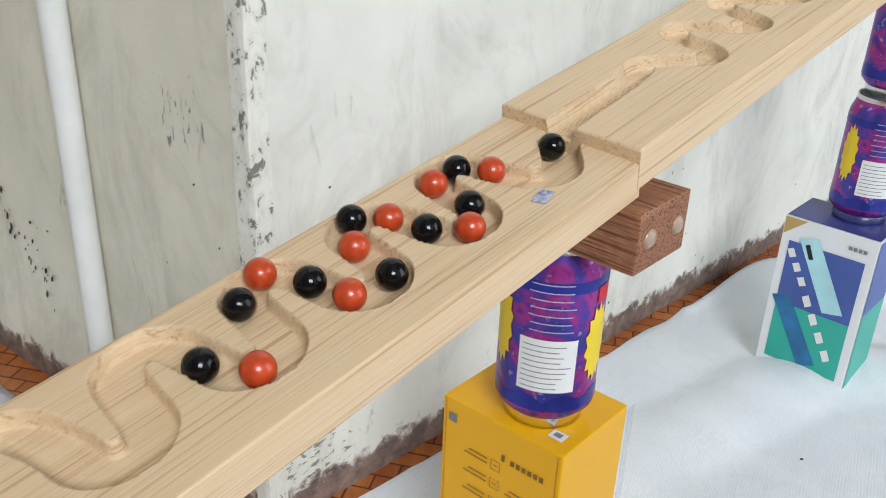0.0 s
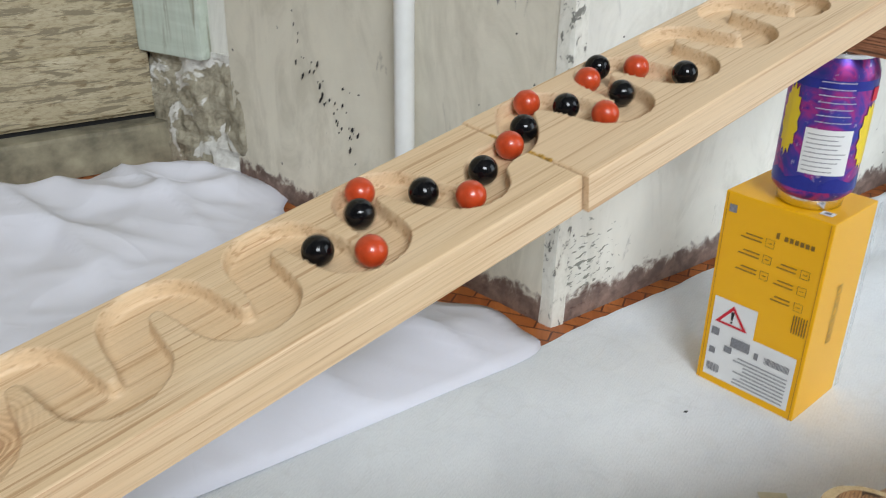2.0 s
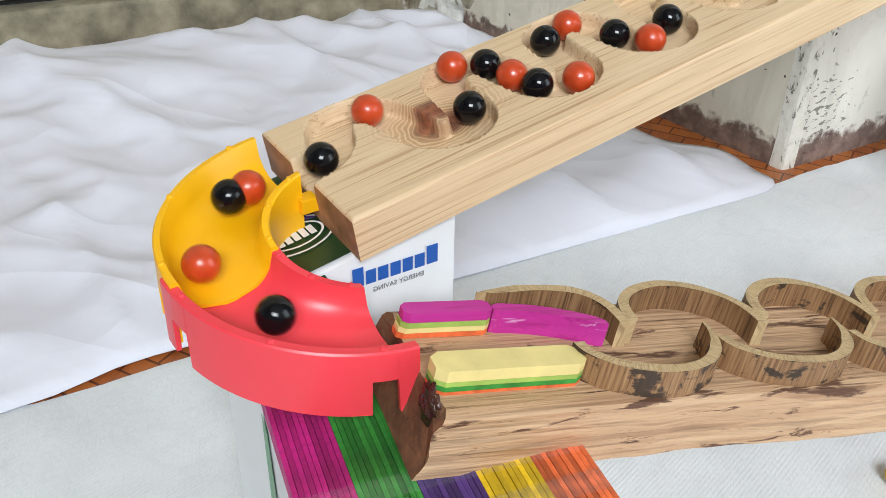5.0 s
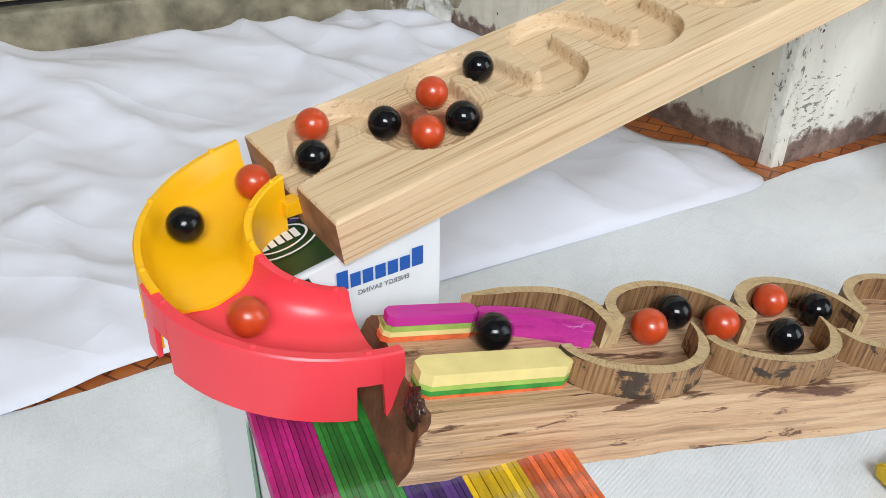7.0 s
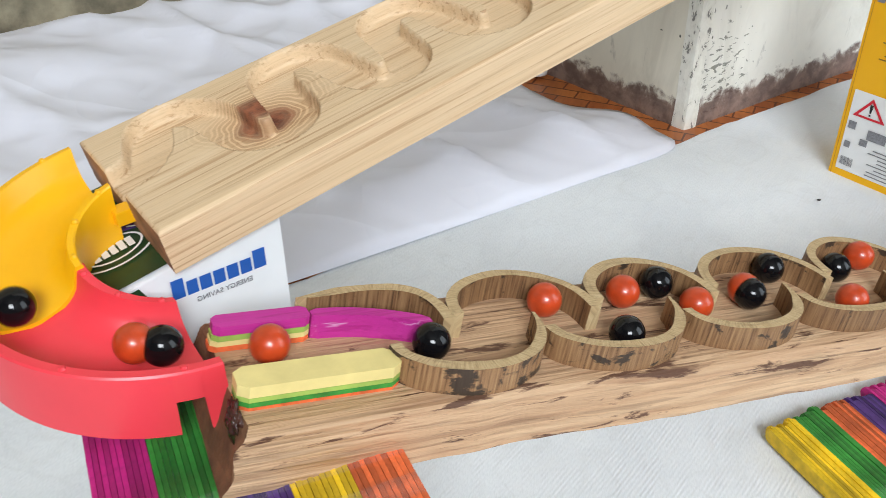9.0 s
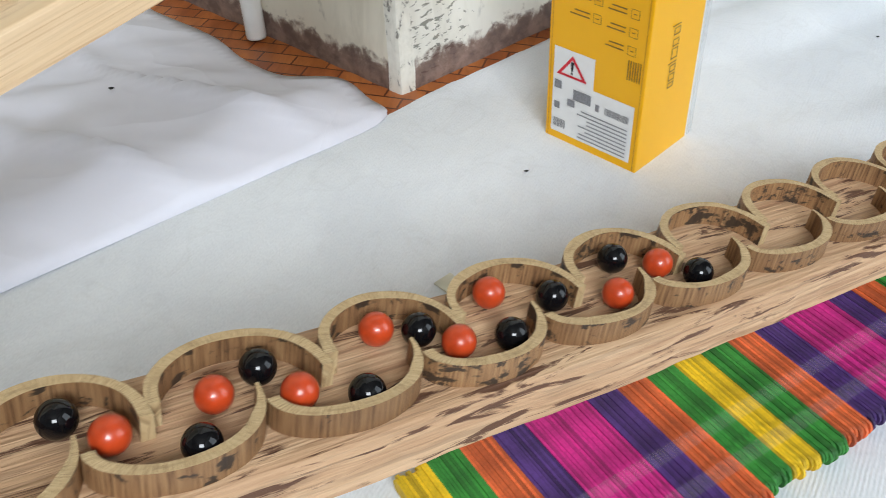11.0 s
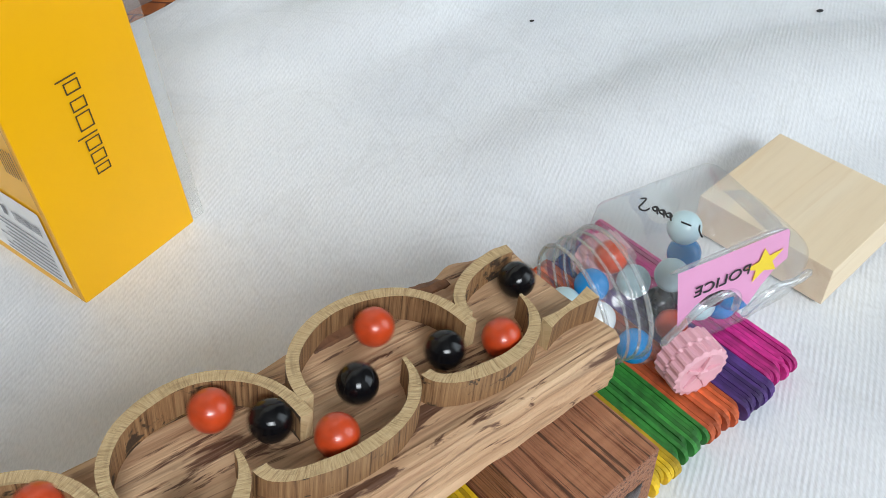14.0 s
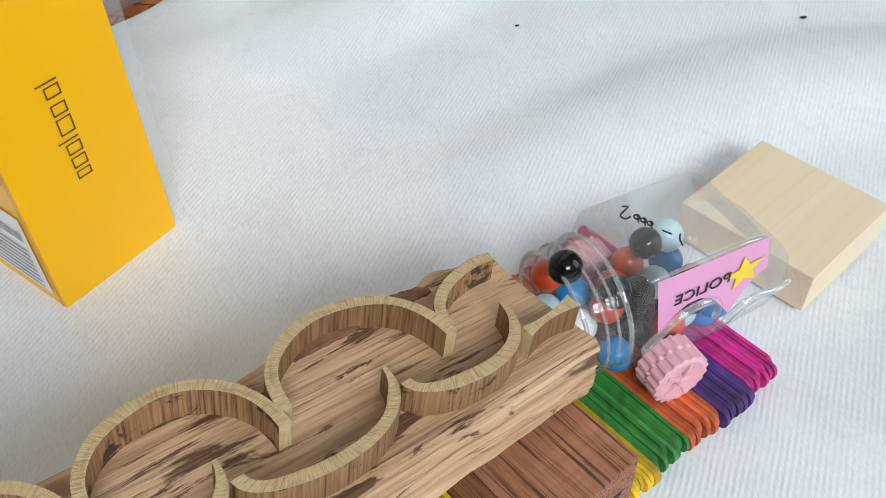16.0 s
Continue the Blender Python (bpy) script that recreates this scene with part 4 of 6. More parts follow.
    # stacked stick rails at the head
    def stick(x0, x1, y, hw, z0, z1, mat, bend=0.0, label=""):
        n = 16
        bm = bmesh.new()
        rows = []
        for q in range(n + 1):
            f = q / n
            x = x0 + (x1 - x0) * f
            e = min(f, 1 - f) * (x1 - x0)
            w = hw * math.sqrt(max(0.30, 1 - max(0, 1 - e / (0.6 * hw)) ** 2))
            yy = y - bend * f * f
            rows.append([bm.verts.new((x, yy - w, z0)), bm.verts.new((x, yy - w, z1)), bm.verts.new((x, yy + w, z1)), bm.verts.new((x, yy + w, z0))])
        for a, b in zip(rows, rows[1:]):
            for i in range(4):
                bm.faces.new((a[i], a[(i + 1) % 4], b[(i + 1) % 4], b[i]))
        bm.faces.new(rows[0])
        bm.faces.new(rows[-1])
        bmesh.ops.recalc_face_normals(bm, faces=bm.faces)
        part("stick", bowed(bm), mat, run, label)
    for z0, z1, mat in ((0, 0.0022, STICKS["O"]), (0.0023, 0.0043, CREAM_ST), (0.0044, 0.0066, LIME_ST), (0.0067, 0.0105, MAGENTA_ST)):
        stick(0.000 + z0 * 0.2, 0.0350, 0.0467, 0.0037, z0, z1, mat)
    stick(0.0358, 0.0770, 0.0462, 0.0024, 0.0, 0.0100, MAGENTA_ST, 0.0120, "magenta stick set on edge and bent inwards")
    for z0, z1, mat in ((0, 0.0015, STICKS["O"]), (0.0016, 0.0034, STICKS["G"]), (0.0035, 0.0053, LIME_ST), (0.0054, 0.0098, CREAM_ST)):
        stick(0.002, 0.0570, 0.0165, 0.0055, z0, z1, mat)
    bm = bmesh.new()
    bmesh.ops.create_icosphere(bm, subdivisions=4, radius=1.0)
    for v in bm.verts:
        d = 1 + 0.45 * noise.noise(v.co * 2.3) + 0.2 * noise.noise(v.co * 6)
        v.co = Vector((0.0008 + v.co.x * 0.0020 * d, 0.0105 + v.co.y * 0.0055 * d, -0.0020 + v.co.z * 0.0070 * d))
    part("glue", bm, plain("dark_glue", (0.05, 0.018, 0.012), 0.25, 0.6, 200), run, "clotted dark glue on the cut end", True)


lower_run()


# ---- plastic curve pieces between the runs ----
TURN_C, TURN_R, TURN_A = Vector((-0.2193, 0.1086, 0)), 0.0432, 2.4246


def rim_z(f):
    return 0.2388 - 0.0239 * f


def chute(name, f0, f1, mat, label, skirt, inner, notches, grow=0.0):
    """A half turn of moulded track: round trough between two flat rims, outer skirt with cut-outs near its ends."""
    ob = thing(name, Matrix.Translation(TURN_C), label, "toy track")
    bm = bmesh.new()
    n, R, hw = 216, TURN_R, 0.0176 + 0.3 * grow
    rows = []
    for k in range(n + 1):
        f = f0 + (f1 - f0) * k / n
        a = TURN_A + math.pi * f
        z = rim_z(f) - 1.6 * grow
        run = min(f - f0, f1 - f) * math.pi * R
        sk = 0.011 if (notches and 0.005 < run < 0.0115) else skirt
        prof = [(R + hw * g, z - 0.0140 * math.sqrt(max(0.0, 1 - abs(g) ** 2.3))) for g in [-1 + q / 10 for q in range(21)]]
        outer = [(R + 0.0179, z + 0.0004), (R + 0.0200, z + 0.0004), (R + 0.0206, z - 0.0003), (R + 0.0210, z - sk), (R + 0.0192, z - sk), (R + 0.0190, z - 0.008), (R + 0.012, z - 0.0130),
                 (R, z - 0.0160), (R - 0.012, z - 0.0130), (R - 0.0190, z - 0.008), (R - 0.0192, z - inner), (R - 0.0210, z - inner), (R - 0.0206, z - 0.0003), (R - 0.0200, z + 0.0004), (R - 0.0179, z + 0.0004)]
        outer = [(r + grow * (1 if r > R + 0.0185 else -1 if r < R - 0.0185 else 0), h) for r, h in outer]
        rows.append([bm.verts.new((r * math.cos(a), r * math.sin(a), h)) for r, h in prof + outer])
    k = len(rows[0])
    for a, b in zip(rows, rows[1:]):
        for i in range(k):
            j = (i + 1) % k
            bm.faces.new((a[i], a[j], b[j], b[i]))
    bm.faces.new(rows[0])
    bm.faces.new(rows[-1])
    bmesh.ops.recalc_face_normals(bm, faces=bm.faces)
    part("channel", bm, mat, ob, smooth=True).data.set_sharp_from_angle(angle=radians(38))
    for f in (f0 + 0.06, f0 + 0.25, f1 - 0.06):
        a = TURN_A + math.pi * f
        for r in (R + 0.0192, R - 0.0192):
            st = part("stud", lathe([(0, 0.0009), (0.0009, 0.0008), (0.0013, 0), (0.0013, -0.001)], 12), mat, ob)
            st.location = (r * math.cos(a), r * math.sin(a), rim_z(f) - 1.6 * grow + 0.0004)
    return ob


yellow = chute("curve_track", 0.02, 0.535, YELLOW_PL, "glossy yellow plastic curved chute under the board's end", 0.024, 0.024, True)
chute("curve_track", 0.50, 0.995, RED_PL, "glossy red plastic curved chute leading onto the plank", 0.0250, 0.020, True, 0.0010)
# tab of the yellow curve, and the dark stick it rests on
ta = TURN_A + math.pi * 0.02
tab = part("tab", box(-0.002, 0.010, -0.0035, 0.0035, -0.016, -0.010, 0.0008), YELLOW_PL, yellow)
tab.matrix_local = Matrix.Translation(((TURN_R - 0.021) * math.cos(ta), (TURN_R - 0.021) * math.sin(ta), rim_z(0))) @ pose(0, 0, 0, 0, 0, math.degrees(ta) - 90)


# ---- supports and boxes ----
def phone_box():
    o = Vector((0.195, 0.5835, 0.0))
    side, back = Vector((math.cos(radians(140.5)), math.sin(radians(140.5)), 0)), Vector((0.63, 0.77, 0))
    wid, dep, hgt = 0.0885, 0.0700, 0.1741
    m = frame_of((o.x, o.y, 0.0004), side, back)
    ob = thing("phone_box", m, "glossy yellow card phone box standing upright on the sheet", "box")
    part("carton", box(0, wid, 0, dep, 0, hgt, 0.0012), BOX_YELLOW, ob)
    film = part("film_flap", box(-0.0016, -0.0012, dep - 0.001, dep + 0.0065, 0.004, hgt - 0.002), CLEAR, ob, "loose edge of clear wrapping film")
    film.visible_shadow = False
    fm = Matrix(((1, 0, 0, 0), (0, 0, -1, 0), (0, 1, 0, 0), (0, 0, 0, 1)))
    # front face: x runs away from the near corner, z up
    q = []
    for zz in (0.142, 0.128, 0.114):
        for k in range(2):
            q.append(rect(0.052, zz - 0.001 + k * 0.0034, 0.070 - 0.004 * k, zz + k * 0.0034))
            q.append(rect(0.021, zz - 0.016 + k * 0.0034, 0.037 - 0.003 * k, zz - 0.0150 + k * 0.0034))
    decal("small_print", fm, q, PRINT, ob)

    def icon(x, z):
        s, t = 0.0036, 0.00035
        return [rect(x - s, z - s, x + s, z - s + t), rect(x - s, z + s - t, x + s, z + s), rect(x - s, z - s, x - s + t, z + s), rect(x + s - t, z - s, x + s, z + s),
                rect(x - 0.0016, z - 0.0003, x + 0.0016, z + 0.0003)]
    for zz in (0.143, 0.129, 0.115):
        decal("icon", fm, icon(0.0455, zz), PRINT, ob)
        decal("icon", fm, icon(0.0140, zz - 0.015), PRINT, ob)
    decal("logo", fm, [rect(0.011 + 0.0042 * k, 0.149, 0.0138 + 0.0042 * k, 0.1528) for k in range(6)] + [rect(0.039, 0.149, 0.0415, 0.154)], PRINT, ob)
    decal("code", fm, [rect(0.077, 0.158, 0.0835, 0.1645)], GREY_PRINT, ob)
    decal("fine_print", fm, [rect(0.0045 + 0.0021 * k, 0.077, 0.0053 + 0.0021 * k, 0.093) for k in range(6)], PRINT, ob)
    lab = decal("label", fm, [[(0.006, 0.008), (0.0825, 0.008), (0.0825, 0.083), (0.044, 0.083), (0.044, 0.057), (0.006, 0.057)]], WHITE_LABEL, ob, 0.0007)
    tri = [(0.050, 0.0605), (0.079, 0.0605), (0.0645, 0.0795)]
    c = (0.0645, 0.067)
    inner = [tuple(c[i] + (p[i] - c[i]) * 0.70 for i in (0, 1)) for p in tri]
    decal("warning_sign", fm, [[tri[k], tri[(k + 1) % 3], inner[(k + 1) % 3], inner[k]] for k in range(3)], RED_PRINT, ob, 0.0012)
    decal("warning_mark", fm, [[(0.0637, 0.0665), (0.0653, 0.0665), (0.0660, 0.0740), (0.0630, 0.0740)], rect(0.0636, 0.0636, 0.0654, 0.0653)], BLACK_PRINT, ob, 0.0012)
    rnd = random.Random(9)
    q = []
    for k in range(11):
        q.append(rect(0.0685 + 0.0011 * k, 0.013, 0.0689 + 0.0011 * k + 0.0004 * rnd.random(), 0.021))
    for k in range(20):
        q.append(rect(0.010 + 0.0011 * k, 0.041, 0.0104 + 0.0011 * k + 0.0004 * rnd.random(), 0.047))
    for k in range(8):
        q.append(rect(0.010, 0.011 + 0.0034 * k, 0.058 - 0.012 * rnd.random(), 0.0120 + 0.0034 * k))
    q += [rect(0.0735, 0.048, 0.0805, 0.055), rect(0.045, 0.043, 0.062, 0.052), rect(0.060, 0.036, 0.067, 0.042), rect(0.0745, 0.030, 0.080, 0.036), rect(0.037, 0.041, 0.0405, 0.047)]
    decal("label_print", fm, q, GREY_PRINT, ob, 0.0013)
    # narrow side: brand bars up the middle
    sm = Matrix(((0, 0, -1, 0), (1, 0, 0, 0), (0, 1, 0, 0), (0, 0, 0, 1)))
    q = []
    z = 0.0620
    for ln in (0.0044, 0.0058, 0.0058, 0.0018, 0.0086, 0.0058, 0.0, 0.0058, 0.0018):
        if ln:
            tall = 0.0030 if ln in (0.0018,) else 0.0
            q += [rect(0.0300 - tall, z, 0.0376, z + 0.0008)]
            if ln > 0.002:
                q += [rect(0.0300, z, 0.0307, z + ln), rect(0.0369, z, 0.0376, z + ln), rect(0.0300, z + ln - 0.0007, 0.0376, z + ln)]
        z += ln + 0.0016
    decal("logo", sm, q, BROWN_INK, ob)
    decal("seam", fm, [rect(0.0024, 0.001, 0.0030, hgt - 0.001), rect(wid - 0.0030, 0.001, wid - 0.0024, hgt - 0.001)], BOX_EDGE, ob, 0.0004, "fold line of the lid")
    decal("code", Matrix.Translation((0, 0, hgt)), [rect(0.008, 0.010, 0.018, 0.018)], WHITE_LABEL, ob)
    decal("seal", Matrix.Translation((0, 0, hgt)), [rect(0.0105, 0.012, 0.0155, 0.016)], GREY_PRINT, ob, 0.001)
    return m


def drink_can(m, spin, label):
    ob = thing("drink_can", m @ pose(0, 0, 0, 0, 0, spin), label, "can", "drink cans")
    r, h = 0.0298, 0.1185
    part("body", lathe([(r * 0.80, 0.0075), (r * 0.99, 0.0135), (r, 0.018), (r, h - 0.019), (r * 0.985, h - 0.015), (r * 0.86, h - 0.0045)], 64), CAN, ob, smooth=True)
    part("base", lathe([(0, 0.006), (r * 0.66, 0.003), (r * 0.76, 0.0), (r * 0.80, 0.0006), (r * 0.82, 0.0080)], 64), ALU, ob, smooth=True)
    part("lid", lathe([(r * 0.86, h - 0.0045), (r * 0.885, h - 0.001), (r * 0.87, h), (r * 0.83, h - 0.0008), (r * 0.80, h - 0.005), (0, h - 0.005)], 64), ALU, ob, smooth=True)

    def wrap(name, a0, a1, z0, z1, mat, lift=0.0004, lab="", wavy=0.0):
        bm = bmesh.new()
        n = 30
        rows = []
        for k in range(n + 1):
            a = radians(a0 + (a1 - a0) * k / n)
            d = wavy * abs(math.sin(k * math.pi / n * 8))
            rows.append([bm.verts.new(((r + lift) * math.cos(a), (r + lift) * math.sin(a), z)) for z in (z0, z1 + d)])
        for p, q in zip(rows, rows[1:]):
            bm.faces.new((p[0], q[0], q[1], p[1]))
        return part(name, bm, mat, ob, lab, True)

    def burst(a_mid, z_mid, half_a, half_z):
        bm = bmesh.new()
        pts = []
        for k in range(28):
            a = 2 * math.pi * k / 28
            s = 1.0 if k % 2 else 0.80
            th = radians(a_mid + half_a * s * math.cos(a))
            pts.append(bm.verts.new(((r + 0.0005) * math.cos(th), (r + 0.0005) * math.sin(th), z_mid + half_z * s * math.sin(a))))
        c = bm.verts.new(((r + 0.0008) * math.cos(radians(a_mid)), (r + 0.0008) * math.sin(radians(a_mid)), z_mid))
        for k in range(28):
            bm.faces.new((c, pts[k], pts[(k + 1) % 28]))
        part("burst_print", bm, STAR_Y, ob, "yellow starburst print")
    wrap("foot_band", 0, 360, 0.0165, 0.022, CAN_BLUE, 0.0003, "dark blue wavy band", 0.006)
    wrap("shoulder_band", 0, 360, h - 0.026, h - 0.019, CAN_BLUE, 0.0003)
    wrap("label", -31, 33, 0.030, 0.064, WHITE_LABEL, 0.0005, "white nutrition panel")
    rnd = random.Random(6)
    for k in range(9):
        wrap("print_line", -27, 27 - 18 * rnd.random(), 0.0325 + 0.0034 * k, 0.0331 + 0.0034 * k, GREY_PRINT, 0.0008)
    for k in range(7):
        wrap("print_line", -26 + 6 * rnd.random(), 28 - 6 * rnd.random(), 0.069 + 0.0048 * k, 0.0697 + 0.0048 * k, plain("pale_print", (0.42, 0.38, 0.55), 0.4, 0.3, 500, bumps=0) if k == 0 else bpy.data.materials["pale_print"], 0.0005)
    burst(62, 0.058, 20, 0.026)
    burst(-60, 0.066, 18, 0.028)
    wrap("red_print", 55, 76, 0.084, 0.094, RED_PRINT, 0.0006)
    return ob


def supports():
    pm = phone_box()
    base = Vector((0.1865, 0.632, 0.0045 + 0.1702))
    drink_can(Matrix.Translation(base), -98, "purple and blue printed drink can standing on the phone box")
    # hardwood block on the can
    a, c = Vector((0.217, 0.574, 0.331)), Vector((0.249, 0.612, 0.331))
    m = frame_of((a.x, a.y, 0.2945), (c - a), Vector((-0.76, 0.64, 0)))
    blk = thing("wood_block", m, "red-brown hardwood block lying on the can under the board", "wood block", "wood blocks")
    part("timber", box(0, 0.0495, 0, 0.115, 0, 0.0335, 0.0012), REDWOOD_Y, blk)
    for x, z, rr in ((0.012, 0.017, 0.0052), (0.040, 0.016, 0.0050)):
        b = lathe([(0, 0.0016), (rr * 0.6, 0.0018), (rr, 0.0006), (rr * 1.1, -0.001)], 20)
        g = part("glue_blob", b, plain("clear_glue", (0.42, 0.30, 0.22), 0.25, 0.2, 300) if x < 0.02 else bpy.data.materials["clear_glue"], blk, "blob of dried glue", True)
        g.matrix_local = pose(x, 0, z, 90, 0, 0)
    # second phone box with two cans
    o, s = Vector((0.511, 0.918, 0.0)), Vector((0.444, 0.976, 0.0))
    m = frame_of((o.x, o.y, 0.0045), s - o, Vector((0.655, 0.755, 0)))
    ob = thing("phone_box", m, "white, teal and indigo phone box printed with two handsets", "box")
    w, d, h = 0.0885, 0.062, 0.162
    part("carton", box(0, w, 0, d, 0, h, 0.0012), WHITE_CARD, ob)
    fm = Matrix(((1, 0, 0, 0), (0, 0, -1, 0), (0, 1, 0, 0), (0, 0, 0, 1)))
    decal("picture", fm, [rect(0.0085, 0.010, 0.080, 0.072)], TEAL_CARD, ob, 0.0006, "teal printed panel")
    decal("picture", fm, [rect(0.0085, 0.072, 0.080, 0.138)], plain("violet_blue_card", (0.06, 0.11, 0.38), 0.35, 0.15, 20, bumps=0), ob, 0.0006)
    decal("handset_print", fm, [[(0.016, 0.080), (0.035, 0.076), (0.071, 0.143), (0.053, 0.148)]], SKY_CARD, ob, 0.0010)
    decal("handset_print", fm, [[(0.030, 0.018), (0.046, 0.012), (0.085, 0.078), (0.068, 0.083)]], DEEP_BLUE, ob, 0.0010)
    decal("lens_print", fm, [[(0.054, 0.126), (0.058, 0.125), (0.064, 0.138), (0.060, 0.140)]], BLACK_PRINT, ob, 0.0013)
    q = []
    for k in range(4):
        x, z = 0.022 + 0.0095 * k, 0.030 + 0.0165 * k
        q += [[(x - 0.005, z), (x + 0.001, z - 0.004), (x + 0.006, z + 0.006), (x, z + 0.010)]]
    for k in range(3):
        x, z = 0.060 + 0.0075 * k, 0.098 + 0.013 * k
        q += [[(x - 0.005, z), (x + 0.001, z - 0.003), (x + 0.005, z + 0.005), (x - 0.001, z + 0.008)]]
    decal("logo", fm, q, WHITE_LABEL, ob, 0.0013)
    decal("logo", fm, [rect(0.009 + 0.0045 * k, 0.147, 0.0122 + 0.0045 * k, 0.1505) for k in range(4)], GREY_PRINT, ob, 0.0010)
    sm = Matrix(((0, 0, -1, 0), (1, 0, 0, 0), (0, 1, 0, 0), (0, 0, 0, 1)))
    decal("side_print", sm, [rect(0.001, 0.002, d - 0.001, 0.085)], TEAL_CARD, ob)
    decal("side_print", sm, [rect(0.001, 0.085, d - 0.001, h - 0.002)], bpy.data.materials["violet_blue_card"], ob)
    decal("lid_print", Matrix.Translation((0, 0, h)), [rect(0.001, 0.001, w - 0.001, d - 0.001)], INDIGO, ob)
    decal("corner_print", fm, [[(w - 0.001, 0.143), (w - 0.001, h - 0.001), (w - 0.022, h - 0.001)]], GOLD, ob)
    cm = Matrix.Translation((0.513, 0.978, 0.0045 + h + 0.0008))
    drink_can(cm, -100, "purple and blue printed drink can standing on the second phone box")
    drink_can(cm @ Matrix.Translation((0.004, 0.003, 0.1187)), -60, "purple and blue printed drink can stacked on another can")
    # lamp carton under the board's lower end
    ax = Vector((-0.643, -0.745, 0)).normalized()
    m = frame_of((-0.181, 0.142, 0.0), ax, Vector((-0.762, 0.646, 0)))
    lamp = thing("lamp_carton", m, "white and dark green lamp carton propping up the board", "box")
    bm = box(0, 0.078, 0, 0.075, 0.002, 0.2240, 0.001)
    for v in bm.verts:
        if v.co.z > 0.1:
            v.co.z -= 0.185 * v.co.x
    part("carton", bm, WHITE_CARD, lamp)
    fm = Matrix(((1, 0, 0, 0), (0, 0, -1, 0), (0, 1, 0, 0), (0, 0, 0, 1)))
    decal("green_print", fm, [[(0.054, 0.02), (0.0775, 0.02), (0.0775, 0.2085), (0.058, 0.2120), (0.052, 0.200), (0.050, 0.17)]], GREEN_CARD, lamp)
    decal("green_print", pose(0, 0, 0.2242, 0, 10.48, 0), [rect(0.002, 0.002, 0.078, 0.073)], GREEN_CARD, lamp)
    slope = pose(0, 0, 0.2242, 0, 10.48, 0)
    for cx, cy, ra, rb in ((0.058, 0.026, 0.0165, 0.0120), (0.058, 0.026, 0.0120, 0.0080)):
        pts = [(math.cos(2 * math.pi * k / 28), math.sin(2 * math.pi * k / 28)) for k in range(28)]
        decal("round_print", slope, [[(cx + (ra - g) * c, cy + (rb - g) * d) for c, d, g in ((*pts[k], 0), (*pts[(k + 1) % 28], 0), (*pts[(k + 1) % 28], 0.0010), (*pts[k], 0.0010))] for k in range(28)],
              WHITE_LABEL, lamp, 0.0012)
    decal("top_print", slope, [rect(0.050 + 0.0034 * k, 0.0225, 0.0526 + 0.0034 * k, 0.0290) for k in range(5)] + [rect(0.030, 0.010 + 0.012 * k, 0.0308, 0.019 + 0.012 * k) for k in range(3)], WHITE_LABEL, lamp, 0.0012)
    q = []
    x = 0.0085
    for wd, ht in ((0.0052, 0.0085), (0.0046, 0.0062), (0.0046, 0.0062), (0.0046, 0.0062), (0.0046, 0.0062), (0.0044, 0.0062), (0.0048, 0.0085)):
        q += [rect(x, 0.2015, x + wd, 0.2015 + ht)]
        x += wd + 0.0009
    decal("logo", fm, q, BLUE_PRINT, lamp, label="blue brand mark drawn as bars")
    lettering("lettering", "ENERGY SAVING", 0.0031, fm @ Matrix.Translation((0.0265, 0.1980, 0)), GREY_PRINT, lamp, mirrored=False)
    ring = [(0.0665 + 0.0075 * math.cos(a), 0.193 + 0.0048 * math.sin(a)) for a in [2 * math.pi * k / 20 for k in range(20)]]
    rin = [(0.0665 + 0.0060 * math.cos(a), 0.193 + 0.0034 * math.sin(a)) for a in [2 * math.pi * k / 20 for k in range(20)]]
    decal("round_print", fm, [[ring[k], ring[(k + 1) % 20], rin[(k + 1) % 20], rin[k]] for k in range(20)] + [rect(0.0635, 0.2005, 0.0655, 0.2065), rect(0.069, 0.2005, 0.0705, 0.2065)], WHITE_LABEL, lamp, 0.001)
    dot = [(0.0225 + 0.0036 * math.cos(2 * math.pi * k / 20), 0.1800 + 0.0036 * math.sin(2 * math.pi * k / 20)) for k in range(20)]
    decal("dot", fm, [dot], STAR_Y, lamp, 0.001, "round yellow print")
    # carton beneath the plank's head
    crt = thing("lamp_carton", Matrix(((LO_U.x, LO_W.x, 0, 0), (LO_U.y, LO_W.y, 0, 0), (0, 0, 1, 0), (0, 0, 0, 1))), "white and green lamp carton under the dyed sticks", "box")
    part("carton", box(-0.146, -0.052, 0.088, 0.194, 0.002, 0.1690, 0.001), WHITE_CARD, crt)
    sm = Matrix(((0, 0, -1, -0.146), (1, 0, 0, 0), (0, 1, 0, 0), (0, 0, 0, 1)))
    decal("green_print", sm, [[(0.150, 0.01), (0.193, 0.01), (0.193, 0.168), (0.182, 0.168), (0.176, 0.14), (0.165, 0.10), (0.155, 0.05)]], plain("green_card", (0.03, 0.30, 0.09), 0.35, 0.1, 30, bumps=0), crt)


